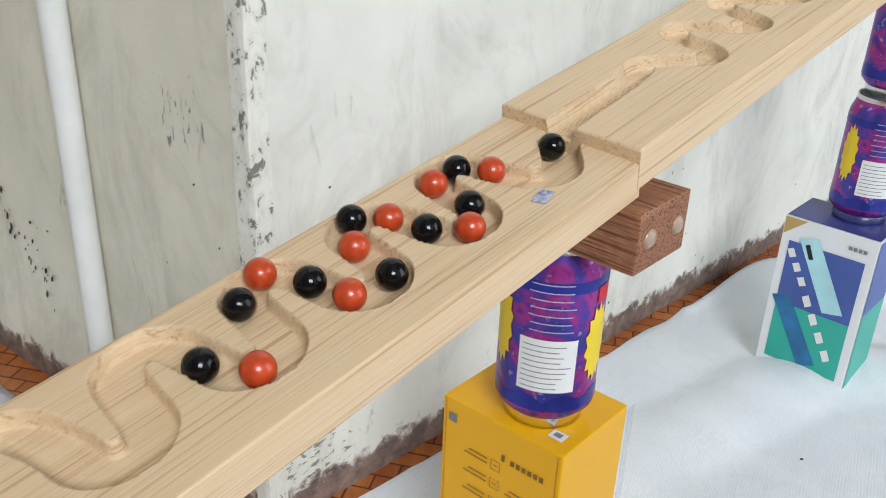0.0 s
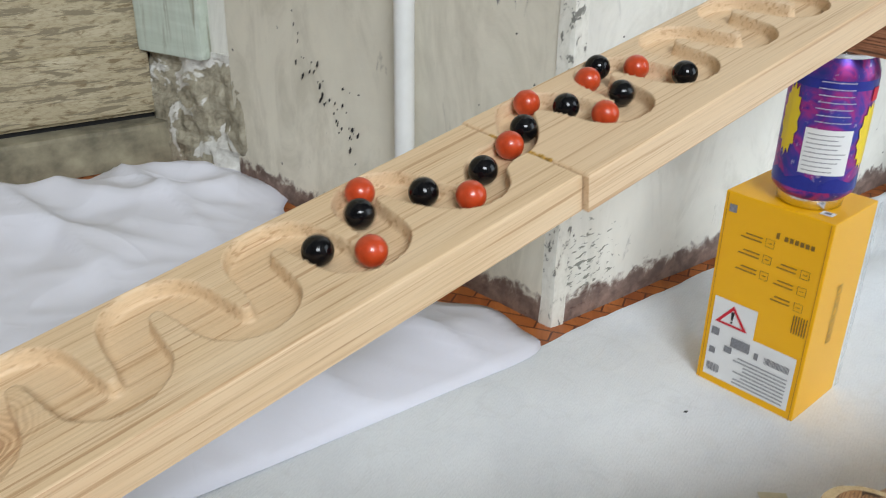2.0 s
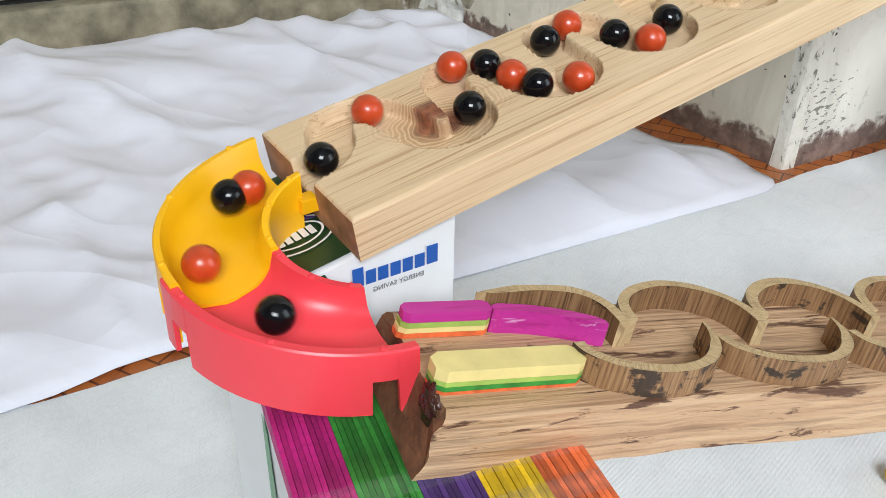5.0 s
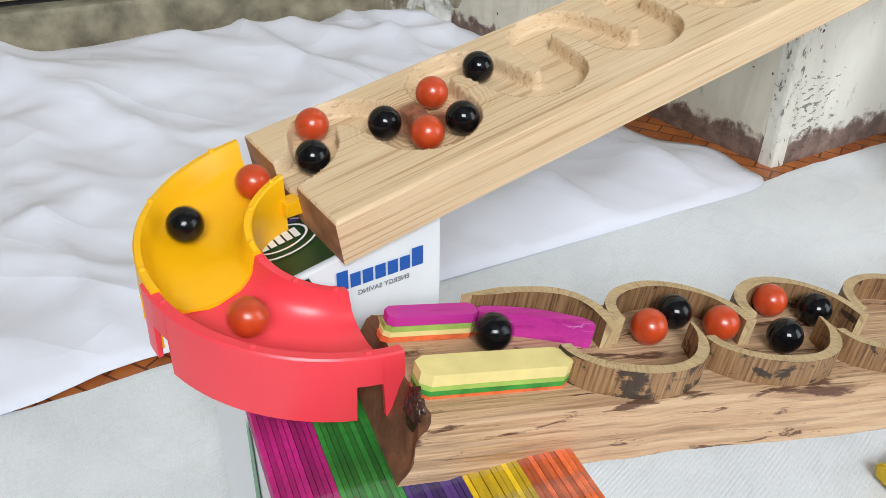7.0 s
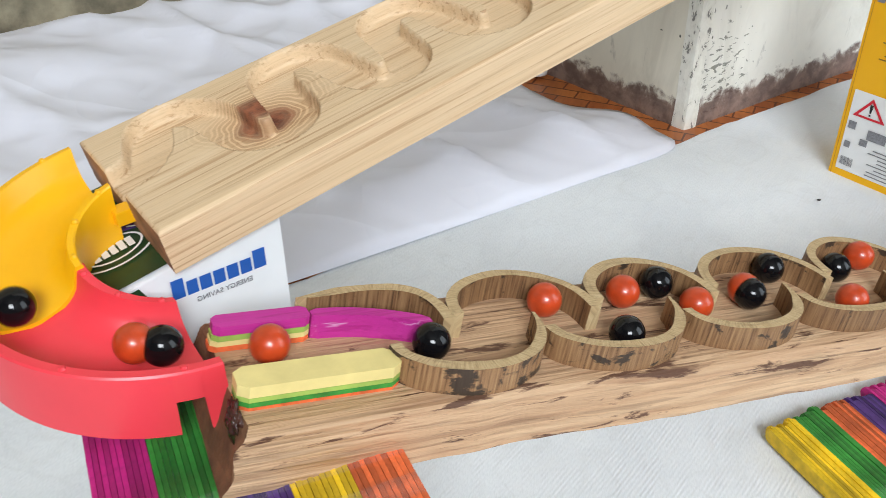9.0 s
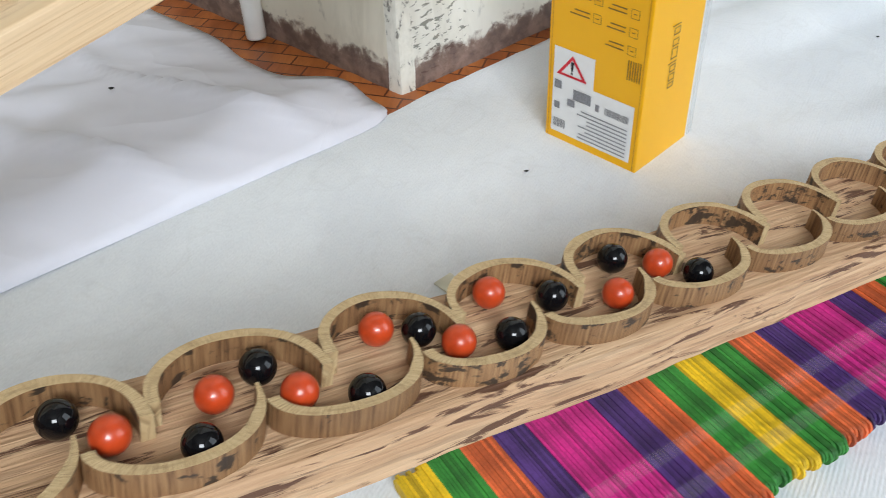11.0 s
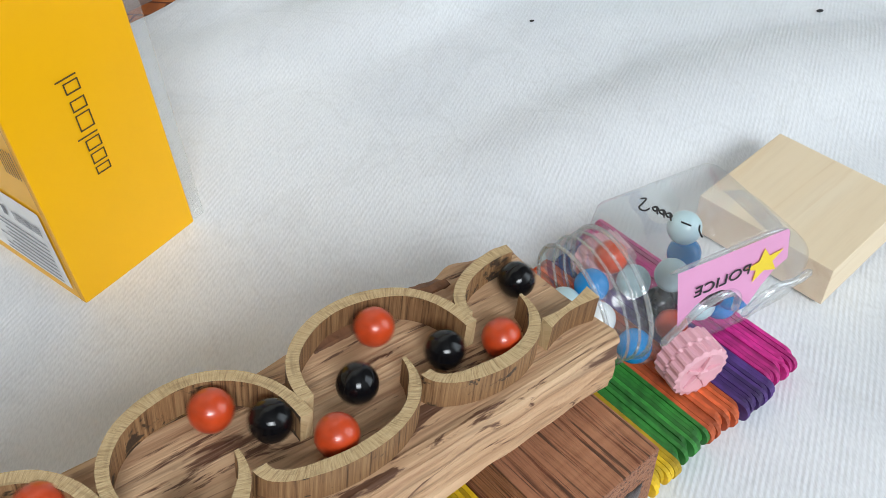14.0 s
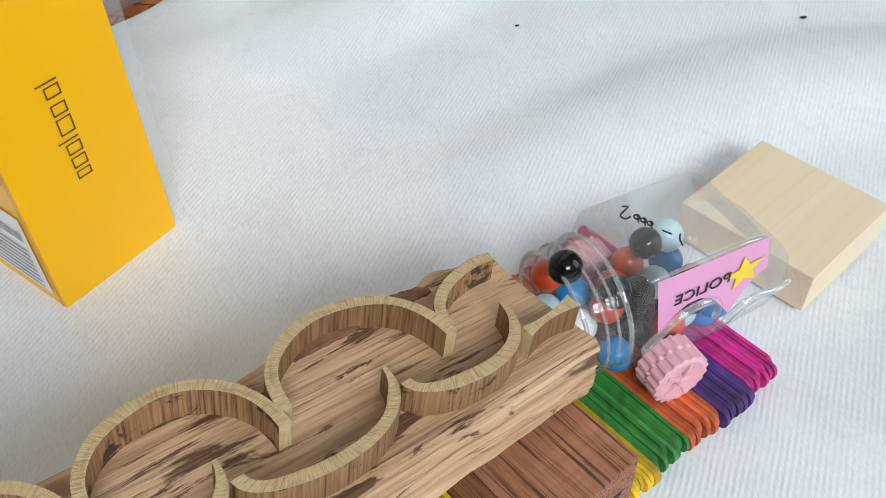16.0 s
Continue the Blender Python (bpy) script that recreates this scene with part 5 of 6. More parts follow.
def small_bits():
    # dark dyed stick under the board's end
    ds = part("stick", box(-0.0055, 0.0055, -0.030, 0.012, -0.001, 0.001, 0.0006), STICKS["P"])
    ds.matrix_world = Matrix.Translation((-0.238, 0.134, 0.2155)) @ pose(0, 0, 0, 0, 0, 120)
    tagged(ds, "dark purple craft stick wedged under the board's end", "stick")
    # bits of tape on the sheet
    for k, (x, y, ln, rz) in enumerate(((0.163, 0.4835, 0.020, 4), (0.0665, 0.443, 0.026, -42))):
        bm = box(-ln / 2, ln / 2, -0.0075, 0.0075, 0.0, 0.0008, 0.0002)
        for v in bm.verts:
            v.co.z += 0.006 * (v.co.x / ln) ** 2
        tp = part("tape_strip", bm, OLD_TAPE)
        tp.matrix_world = pose(x, y, 0.0022, 0, 0, rz)
        tagged(tp, "yellowed strip of clear tape stuck to the sheet", "tape")
    for x, y, rr in ((0.5295, 0.8433, 0.0016), (0.6309, 0.8057, 0.0016), (0.1627, 0.6323, 0.0010), (0.1118, 0.5808, 0.0012), (0.44, 0.8145, 0.0011), (-0.249, 0.664, 0.0018)):
        bm = bmesh.new()
        bmesh.ops.create_icosphere(bm, subdivisions=2, radius=1.0)
        for v in bm.verts:
            v.co = Vector((v.co.x * rr * 1.5, v.co.y * rr * 0.8, v.co.z * rr * 0.6)) * (1 + 0.3 * noise.noise(v.co * 2))
        sp = part("crumb", bm, BLACK_PRINT)
        sp.location = (x, y, 0.0035 if x > -0.2 else 0.024)
        tagged(sp, "tiny black crumb of dirt lying on white cloth", "crumb", "crumbs")


OLD_TAPE = plain("old_tape", (0.62, 0.60, 0.48), 0.3, 0.2, 60, bumps=0.1)
small_bits()
REDWOOD_Y = wood("red_hardwood_across", (0.50, 0.235, 0.125), (0.37, 0.155, 0.078), (0.28, 0.14, 0.09), line=(400, 12, 400), rough=0.65, strength=1.0, contrast=0.85, pores=0.9, relief=0.0010, fibre=0.8)
supports()


# ---- mats of dyed sticks on edge ----
STICK_M = Matrix(((LO_U.x, LO_W.x, 0, 0), (LO_U.y, LO_W.y, 0, 0), (0, 0, 1, 0), (0, 0, 0, 1)))


def stick_mesh(name, length, mat):
    bm = bmesh.new()
    h, t = 0.0096, 0.00178
    pts = []
    for k in range(7):
        a = math.pi * k / 6
        pts.append((-length / 2 - (h / 2) * 0.75 * math.sin(a) + h * 0.37, h / 2 - (h / 2) * math.cos(a)))
    for k in range(7):
        a = math.pi * k / 6
        pts.append((length / 2 + (h / 2) * 0.75 * math.sin(a) - h * 0.37, h / 2 + (h / 2) * math.cos(a)))
    for x in (0, t):
        bm.faces.new([bm.verts.new((x, y, z)) for y, z in pts])
    f = list(bm.faces)
    a, b = list(f[0].verts), list(f[1].verts)
    for i in range(len(a)):
        j = (i + 1) % len(a)
        bm.faces.new((a[i], b[i], b[j], a[j]))
    bmesh.ops.recalc_face_normals(bm, faces=bm.faces)
    me = bpy.data.meshes.new(name)
    bm.to_mesh(me)
    bm.free()
    me.materials.append(mat)
    return me


STICK_MESH = {k: stick_mesh("stick", 0.114, v) for k, v in STICKS.items()}


def stick_mat(origin_u, origin_w, z, cells, label, jitter, seed, per=10, tape=()):
    ob = thing("stick_mat", STICK_M @ Matrix.Translation((origin_u, origin_w, z)), label, "craft mat", "mats of dyed sticks")
    rnd = random.Random(seed)
    for c, key in enumerate(cells):
        for k in range(per):
            st = new("stick", STICK_MESH[key])
            st.parent = ob
            st.matrix_local = Matrix.Translation((0.0195 * c + 0.00195 * k, rnd.uniform(-jitter, jitter) + 0.0015 * math.sin(c * 1.7), rnd.uniform(-0.0004, 0.0004)))
    for u0, w0, u1, w1 in tape:
        dx, dy = u1 - u0, w1 - w0
        ln = math.hypot(dx, dy)
        px, py = -dy / ln * 0.0045, dx / ln * 0.0045
        bm = bmesh.new()
        bm.faces.new([bm.verts.new(p) for p in ((u0 - px, w0 - py, 0.0102), (u1 - px, w1 - py, 0.0102), (u1 + px, w1 + py, 0.0102), (u0 + px, w0 + py, 0.0102))])
        part("tape", bm, TAPE, ob, "strip of clear sticky tape")
    return ob


def tape_material():
    m = bpy.data.materials.new("clear_tape")
    m.use_nodes = True
    n, l = m.node_tree.nodes, m.node_tree.links
    b = n["Principled BSDF"]
    b.inputs["Base Color"].default_value = (0.9, 0.9, 0.92, 1)
    b.inputs["Roughness"].default_value = 0.3
    b.inputs["Alpha"].default_value = 0.05
    return m


TAPE = tape_material()
mat_u, mat_w = Vector((0.05, 0.277, 0)).dot(LO_U), Vector((0.05, 0.277, 0)).dot(LO_W)
stick_mat(mat_u, mat_w - 0.050, 0.0055, "YGOPMMPOGYGOPMMPOGY", "mat of brightly dyed craft sticks set on edge below the plank", 0.0022, 11,
          tape=((0.02, -0.010, 0.36, -0.012), (0.02, -0.034, 0.36, -0.035)))
b_u, b_w = Vector((0.446, 0.456, 0)).dot(LO_U), Vector((0.446, 0.456, 0)).dot(LO_W)
stick_mat(b_u - 0.004, b_w + 0.0605, 0.0055, "YGOPM", "mat of brightly dyed craft sticks under the clear jar", 0.0022, 12)
stick_mat(-0.146, 0.142, 0.1694, "MGPYO", "mat of brightly dyed craft sticks on top of the lamp carton", 0.0015, 13,
          tape=((0.0, -0.01, 0.097, -0.012), (0.0, -0.030, 0.097, -0.030)))


DARK_GLUE = plain("blackened_glue", (0.045, 0.032, 0.030), 0.35, 0.7, 260, bumps=0.4)


def foot_blocks():
    a, c = Vector((0.4035, 0.4270, 0)), Vector((0.4424, 0.4572, 0))
    m = frame_of((a.x, a.y, 0.0045), c - a, Vector((-0.613, 0.790, 0)))
    blk = thing("wood_block", m, "dark red-brown hardwood block under the plank's foot", "wood block", "wood blocks")
    part("timber", box(0, 0.0492, 0, 0.105, 0, 0.0385, 0.0012), REDWOOD_Y, blk)
    for x, rr in ((0.010, 0.006), (0.036, 0.0065)):
        b = bmesh.new()
        bmesh.ops.create_icosphere(b, subdivisions=3, radius=1.0)
        for v in b.verts:
            d = 1 + 0.5 * noise.noise((v.co.x * 1.7 + x * 90, v.co.y * 1.7, 3)) + 0.2 * noise.noise((v.co.x * 5, v.co.y * 5 + x * 70, 8))
            v.co = Vector((v.co.x * rr * d, v.co.y * rr * 1.35 * d, v.co.z * 0.0011))
        g = part("glue_blob", b, DARK_GLUE, blk, "dark blob of dried glue", True)
        g.matrix_local = pose(x, 0, 0.016, 90, 0, 0)
    m = frame_of((0.5420, 0.5503, 0.0055), Vector((0.053, 0.044, 0)), Vector((-0.025, 0.067, 0)))
    off = thing("wood_offcut", m, "pale sawn softwood offcut stopping the jar from behind", "wood block")
    part("timber", box(0, 0.069, 0, 0.0715, 0, 0.0225, 0.0008), PALE, off)


foot_blocks()


# ---- clear toy jar ----
JAR_AZ = 23.0
JAR_M = pose(0.428, 0.527, 0.0155, 0, 0, JAR_AZ)


def tube(points, radius, n=10):
    """A bent bar with rounded ends along the points."""
    line = catmull(points, 6)
    bm = bmesh.new()
    rings = []
    for k, p in enumerate(line):
        d = (line[min(k + 1, len(line) - 1)] - line[max(k - 1, 0)]).normalized()
        e = d.cross(Vector((0, 1, 0))).normalized()
        f = d.cross(e)
        r = radius * (0.35 if k in (0, len(line) - 1) else 1.0)
        rings.append([bm.verts.new(p + r * (math.cos(2 * math.pi * q / n) * e + math.sin(2 * math.pi * q / n) * f)) for q in range(n)])
    for a, b in zip(rings, rings[1:]):
        for q in range(n):
            bm.faces.new((a[q], a[(q + 1) % n], b[(q + 1) % n], b[q]))
    bm.faces.new(rings[0])
    bm.faces.new(rings[-1])
    bmesh.ops.recalc_face_normals(bm, faces=bm.faces)
    return bm


def jar():
    ob = thing("toy_jar", JAR_M, "clear plastic car-shaped sweet jar lying open at the plank's foot", "jar")
    # neck: threaded round mouth
    r = 0.0268
    bm = lathe([(r, 0.0108), (r, 0.0098), (r + 0.0019, 0.0090), (r + 0.0019, 0.0072), (r, 0.0062), (r, 0.0042), (r + 0.0013, 0.0030), (r, 0.0016), (r, -0.0006),
                (r + 0.0013, -0.0020), (r, -0.0034), (r, -0.0082), (r + 0.0007, -0.0094), (r - 0.0004, -0.0104), (r - 0.0014, -0.0094)], 72)
    neck = part("neck", bm, NECK, ob, "threaded clear neck", True)
    neck.matrix_local = pose(0.0, -0.0025, 0.0330, 0, 90, 0)
    rims = []
    for x, rr, thick in ((-0.0098, r - 0.0002, 0.0009), (-0.0018, r + 0.0008, 0.0006), (0.0034, r + 0.0008, 0.0006), (0.0082, r + 0.0016, 0.0010)):
        prof = [(rr + thick * math.cos(2 * math.pi * q / 10), thick * math.sin(2 * math.pi * q / 10)) for q in range(11)]
        rims.append(part("thread", lathe(prof, 72), RIM, neck, "raised clear thread", True))
        rims[-1].location = (0, 0, x)
    # body: a shoulder round the neck, the cabin, then a low bonnet; narrower towards its floor
    bm = bmesh.new()
    sect, n = [], 48
    for x, cy, hy, cz, hz, power in ((0.0106, -0.0025, 0.0268, 0.0330, 0.0268, 2.0), (0.0118, -0.0034, 0.0240, 0.0325, 0.0305, 5.0), (0.0140, -0.0035, 0.0245, 0.0322, 0.0320, 9.0),
                                     (0.0160, -0.0035, 0.0245, 0.0323, 0.0323, 10.0), (0.0660, -0.0035, 0.0245, 0.0323, 0.0323, 10.0), (0.0700, -0.0035, 0.0242, 0.0315, 0.0315, 8.0),
                                     (0.0735, -0.0035, 0.0236, 0.0280, 0.0275, 7.0), (0.0765, -0.0035, 0.0232, 0.0235, 0.0225, 7.0), (0.0880, -0.0035, 0.0225, 0.0225, 0.0205, 6.0),
                                     (0.0925, -0.0035, 0.0210, 0.0215, 0.0180, 5.0), (0.0950, -0.0035, 0.0165, 0.0210, 0.0135, 4.0)):
        ring = []
        for k in range(n):
            a = 2 * math.pi * (k + 0.5) / n
            c, w = math.cos(a), math.sin(a)
            y = cy + hy * math.copysign(abs(c) ** (2 / power), c)
            z = cz + hz * math.copysign(abs(w) ** (2 / power), w)
            y = cy + (y - cy) * (1 - 0.24 * max(0.0, min(1.0, (0.020 - z) / 0.020)) * (power > 3))
            ring.append(bm.verts.new((x, y, z)))
        sect.append(ring)
    for a, b in zip(sect, sect[1:]):
        for i in range(n):
            j = (i + 1) % n
            bm.faces.new((a[i], a[j], b[j], b[i]))
    bm.faces.new(sect[-1])
    bmesh.ops.recalc_face_normals(bm, faces=bm.faces)
    body = part("body", bm, CLEAR, ob, "clear moulded body", True)
    body.data.set_sharp_from_angle(angle=radians(50))
    # moulded lips over the wheels, and the thick seam round the cabin
    lips = [part("fender_lip", tube([(x, -0.0290 - 0.0015 * math.sin(math.pi * f / 4), z) for f, (x, z) in enumerate(line)], 0.0017), RIM, ob, "thick clear lip over a wheel arch", True)
            for line in ([(0.0160, 0.0230), (0.0240, 0.0330), (0.0330, 0.0400), (0.0450, 0.0405), (0.0515, 0.0340), (0.0530, 0.0230)],
                         [(0.0570, 0.0190), (0.0630, 0.0270), (0.0720, 0.0310), (0.0820, 0.0290), (0.0905, 0.0300)])]
    lips.append(part("seam", tube([(0.0150, -0.0272, 0.0635), (0.0400, -0.0274, 0.0640), (0.0680, -0.0272, 0.0625), (0.0735, -0.0268, 0.0500)], 0.0008), RIM, ob, "thick moulded edge of the roof", True))
    for o in [neck, body] + lips + rims:
        o.visible_shadow = False
    fm = Matrix(((1, 0, 0, 0), (0, 0, -1, -0.0284), (0, 1, 0, 0), (0, 0, 0, 1)))
    bm = bmesh.new()
    arch = [(0.0500, 0.0365), (0.0465, 0.0405), (0.0410, 0.0430), (0.0350, 0.0430), (0.0295, 0.0395), (0.0255, 0.0345)]
    outline = [(0.0229, 0.0300), (0.0172, 0.0640), (0.0685, 0.0640), (0.0700, 0.0620), (0.0735, 0.0455), (0.0680, 0.0420), (0.0630, 0.0345), (0.0585, 0.0250)] + arch
    bm.faces.new([bm.verts.new((x, z, 0.0004)) for x, z in outline])
    pan = part("side_panel", bm, PINK_CARD, ob, "pink sticker on the flank")
    pan.matrix_local = fm
    pts = []
    for k in range(10):
        a = radians(90 + 36 * k + 12)
        rr = 0.0098 if k % 2 == 0 else 0.0042
        pts.append((0.0605 + rr * math.cos(a), 0.0490 + rr * math.sin(a)))
    decal("star", fm, [[(0.0605, 0.0490), pts[k], pts[(k + 1) % 10]] for k in range(10)], STAR_Y, ob, 0.0010)
    lettering("lettering", "POLICE", 0.0082, fm @ Matrix.Translation((0.0405, 0.0490, 0)) @ pose(0, 0, 0, 0, 0, 2), BLACK_PRINT, ob, True, 0.0010)
    # pen scrawl on the roof
    cu = bpy.data.curves.new("tmp_pen", "CURVE")
    cu.dimensions, cu.bevel_depth = "3D", 0.00035
    along_pen = Vector((0.0117, -0.0265)).normalized()
    up_pen = Vector((0.80, 0.60))
    strokes = [[(0.0, 0.002), (0.0022, 0.0035), (0.0018, 0.0005), (0.0012, -0.0030), (0.0036, -0.0034), (0.0052, -0.0010)]]
    for k in range(3):
        c = 0.0075 + 0.0030 * k
        strokes.append([(c, 0.0018), (c - 0.0013, 0.0004), (c, -0.0008), (c + 0.0013, 0.0006), (c, 0.0018), (c + 0.0016, -0.0018)])
    strokes += [[(0.0190, 0.0), (0.0232, 0.0004)], [(0.0262, 0.0026), (0.0268, 0.0), (0.0288, -0.0026)]]
    for st in strokes:
        pts = [tuple(Vector((0.0265, 0.0100)) + along_pen * p + up_pen * q) for p, q in st]
        sp = cu.splines.new("POLY")
        q = catmull([(x, y, 0) for x, y in pts], 4) if len(pts) > 2 else [Vector((x, y, 0)) for x, y in pts]
        sp.points.add(len(q) - 1)
        for p, v in zip(sp.points, q):
            p.co = (v.x, v.y, 0.0650, 1)
    tmp = new("tmp_pen", cu)
    me = bpy.data.meshes.new_from_object(tmp.evaluated_get(bpy.context.evaluated_depsgraph_get()))
    bpy.data.objects.remove(tmp)
    bpy.data.curves.remove(cu)
    me.materials.clear()
    me.materials.append(BLACK_PRINT)
    pen = new("pen_mark", me)
    pen.parent = ob
    # wheels
    for x in (0.0280,):
        for y in (-0.0350, 0.0290):
            bm = bmesh.new()
            n, rw = 72, 0.0132
            rows = []
            for k in range(n):
                a = 2 * math.pi * k / n
                rr = rw * (1.0 if k % 4 < 2 else 0.925)
                r2 = rw * (1.0 if (k + 2) % 4 < 2 else 0.925)
                rows.append([bm.verts.new((q * math.cos(a), q * math.sin(a), z)) for q, z in
                             ((rw * 0.30, -0.0068), (rw * 0.62, -0.0058), (rw * 0.80, -0.0072), (rr, -0.0066), (rr, -0.0006), (r2, 0.0006), (r2, 0.0066), (rw * 0.80, 0.0072), (rw * 0.3, 0.006))])
            for i in range(n):
                p, q = rows[i], rows[(i + 1) % n]
                for k in range(8):
                    bm.faces.new((p[k], q[k], q[k + 1], p[k + 1]))
            bm.faces.new([r0[0] for r0 in rows])
            bm.faces.new([r0[-1] for r0 in rows][::-1])
            bmesh.ops.recalc_face_normals(bm, faces=bm.faces)
            wh = part("wheel", bm, PINK_PL, ob, "pale pink toy wheel with a treaded rim")
            wh.matrix_local = pose(x, y, 0.0130, 90, 0, 0)
            hub = lathe([(0, 0.0085), (0.0022, 0.0085), (0.0026, 0.0078), (0.0026, 0.0058)], 20)
            for q in range(5):
                arm = box(0.0022, 0.0094, -0.0008, 0.0008, 0.0062, 0.0076, 0.0002)
                bmesh.ops.rotate(arm, verts=arm.verts, cent=(0, 0, 0), matrix=Matrix.Rotation(radians(72 * q), 3, "Z"))
                me = bpy.data.meshes.new("tmp")
                arm.to_mesh(me)
                arm.free()
                hub.from_mesh(me)
                bpy.data.meshes.remove(me)
            part("hub", hub, PINK_PL, wh, "spoked hub")
    part("chassis", box(0.028, 0.098, -0.010, 0.008, -0.002, 0.0005, 0.0006), CLEAR, ob, "clear plastic floor rib")


jar()


def ball(name, mat, label, group, p=(0, 0, 0), r=BEAD):
    bm = bmesh.new()
    bmesh.ops.create_uvsphere(bm, u_segments=40, v_segments=24, radius=r)
    ob = part(name, bm, mat, smooth=True)
    ob.location = p
    return tagged(ob, label, "marble", group)


for x, y, z, mat, lab in ((0.0135, -0.0165, 0.0105, BALL_BLUE, "bright blue"), (0.0056, -0.0004, 0.0156, BALL_WHITE, "milky white"), (0.0099, 0.0125, 0.0217, BALL_BLUE, "bright blue"), (-0.0048, 0.0105, 0.0194, BALL_PALE, "pale blue"), (0.0552, 0.0118, 0.0363, BALL_PALE, "pale blue"), (0.0563, 0.0100, 0.0216, BALL_BLUE, "bright blue"), (0.0318, 0.0116, 0.0144, BALL_PALE, "pale blue"), (0.0438, 0.0017, 0.0216, BALL_PALE, "pale blue"), (0.0600, -0.0188, 0.0218, BALL_BLUE, "bright blue"), (0.0481, -0.0123, 0.0152, BALL_PALE, "pale blue"), (0.0613, -0.0123, 0.0087, BALL_BLUE, "bright blue"), (0.0528, -0.0006, 0.0087, BALL_WHITE, "milky white")):
    ball("jar_ball", mat, lab + " plastic ball lying in the clear jar", "balls in the jar", JAR_M @ Vector((x, y, z)), 0.0075)


# ---- rolling beads ----
def measured(path):
    acc = [0.0]
    for a, b in zip(path, path[1:]):
        acc.append(acc[-1] + (b - a).length)
    return acc


UP_ACC, LO_ACC = measured(UP_PATH), measured(LO_PATH)
WAY = [UP_M @ Vector((UP_PATH[-1].x, UP_PATH[-1].y, BEAD - GROOVE))]
for f, r in ((0.07, 0.0372), (0.21, 0.0452), (0.33, 0.0484), (0.49, 0.0485), (0.69, 0.0457), (0.90, 0.0443)):
    WAY.append(Vector((TURN_C.x + r * math.cos(TURN_A + math.pi * f), TURN_C.y + r * math.sin(TURN_A + math.pi * f), rim_z(f) - 0.005)))
WAY.append(LO_M @ Vector((LO_PATH[0].x, LO_PATH[0].y, BEAD)))
TURN_PATH = catmull(WAY, 8)
TURN_ACC = measured(TURN_PATH)
LEN_UP, LEN_TURN = UP_ACC[-1], TURN_ACC[-1]


def along(path, acc, a, d):
    i = max(0, min(len(acc) - 2, int(np.searchsorted(acc, a)) - 1))
    f = (a - acc[i]) / max(1e-9, acc[i + 1] - acc[i])
    p, q = path[i], path[i + 1]
    t = (q - p).normalized()
    return p.lerp(q, max(0, min(1.5, f))) + Vector((-t.y, t.x, 0)) * d


def place(a, d):
    if a <= LEN_UP:
        p = along(UP_PATH, UP_ACC, a, d)
        return UP_M @ Vector((p.x, p.y, BEAD - GROOVE))
    if a < LEN_UP + LEN_TURN:
        return along(TURN_PATH, TURN_ACC, a - LEN_UP, 0)
    p = along(LO_PATH, LO_ACC, a - LEN_UP - LEN_TURN, d)
    return LO_M @ Vector((p.x, p.y + crook(p.x), BEAD))


def glide(keys, t):
    """Monotone cubic through (time, value) keys."""
    n = len(keys)
    if t <= keys[0][0]:
        return keys[0][1]
    if t >= keys[-1][0]:
        return keys[-1][1]
    h = [keys[i + 1][0] - keys[i][0] for i in range(n - 1)]
    s = [(keys[i + 1][1] - keys[i][1]) / h[i] for i in range(n - 1)]
    m = [s[0]] + [0 if s[i - 1] * s[i] <= 0 else 2 * s[i - 1] * s[i] / (s[i - 1] + s[i]) for i in range(1, n - 1)] + [s[-1]]
    i = next(k for k in range(n - 1) if t <= keys[k + 1][0])
    u = (t - keys[i][0]) / h[i]
    return ((2 * u ** 3 - 3 * u * u + 1) * keys[i][1] + (u ** 3 - 2 * u * u + u) * h[i] * m[i]
            + (3 * u * u - 2 * u ** 3) * keys[i + 1][1] + (u ** 3 - u * u) * h[i] * m[i + 1])


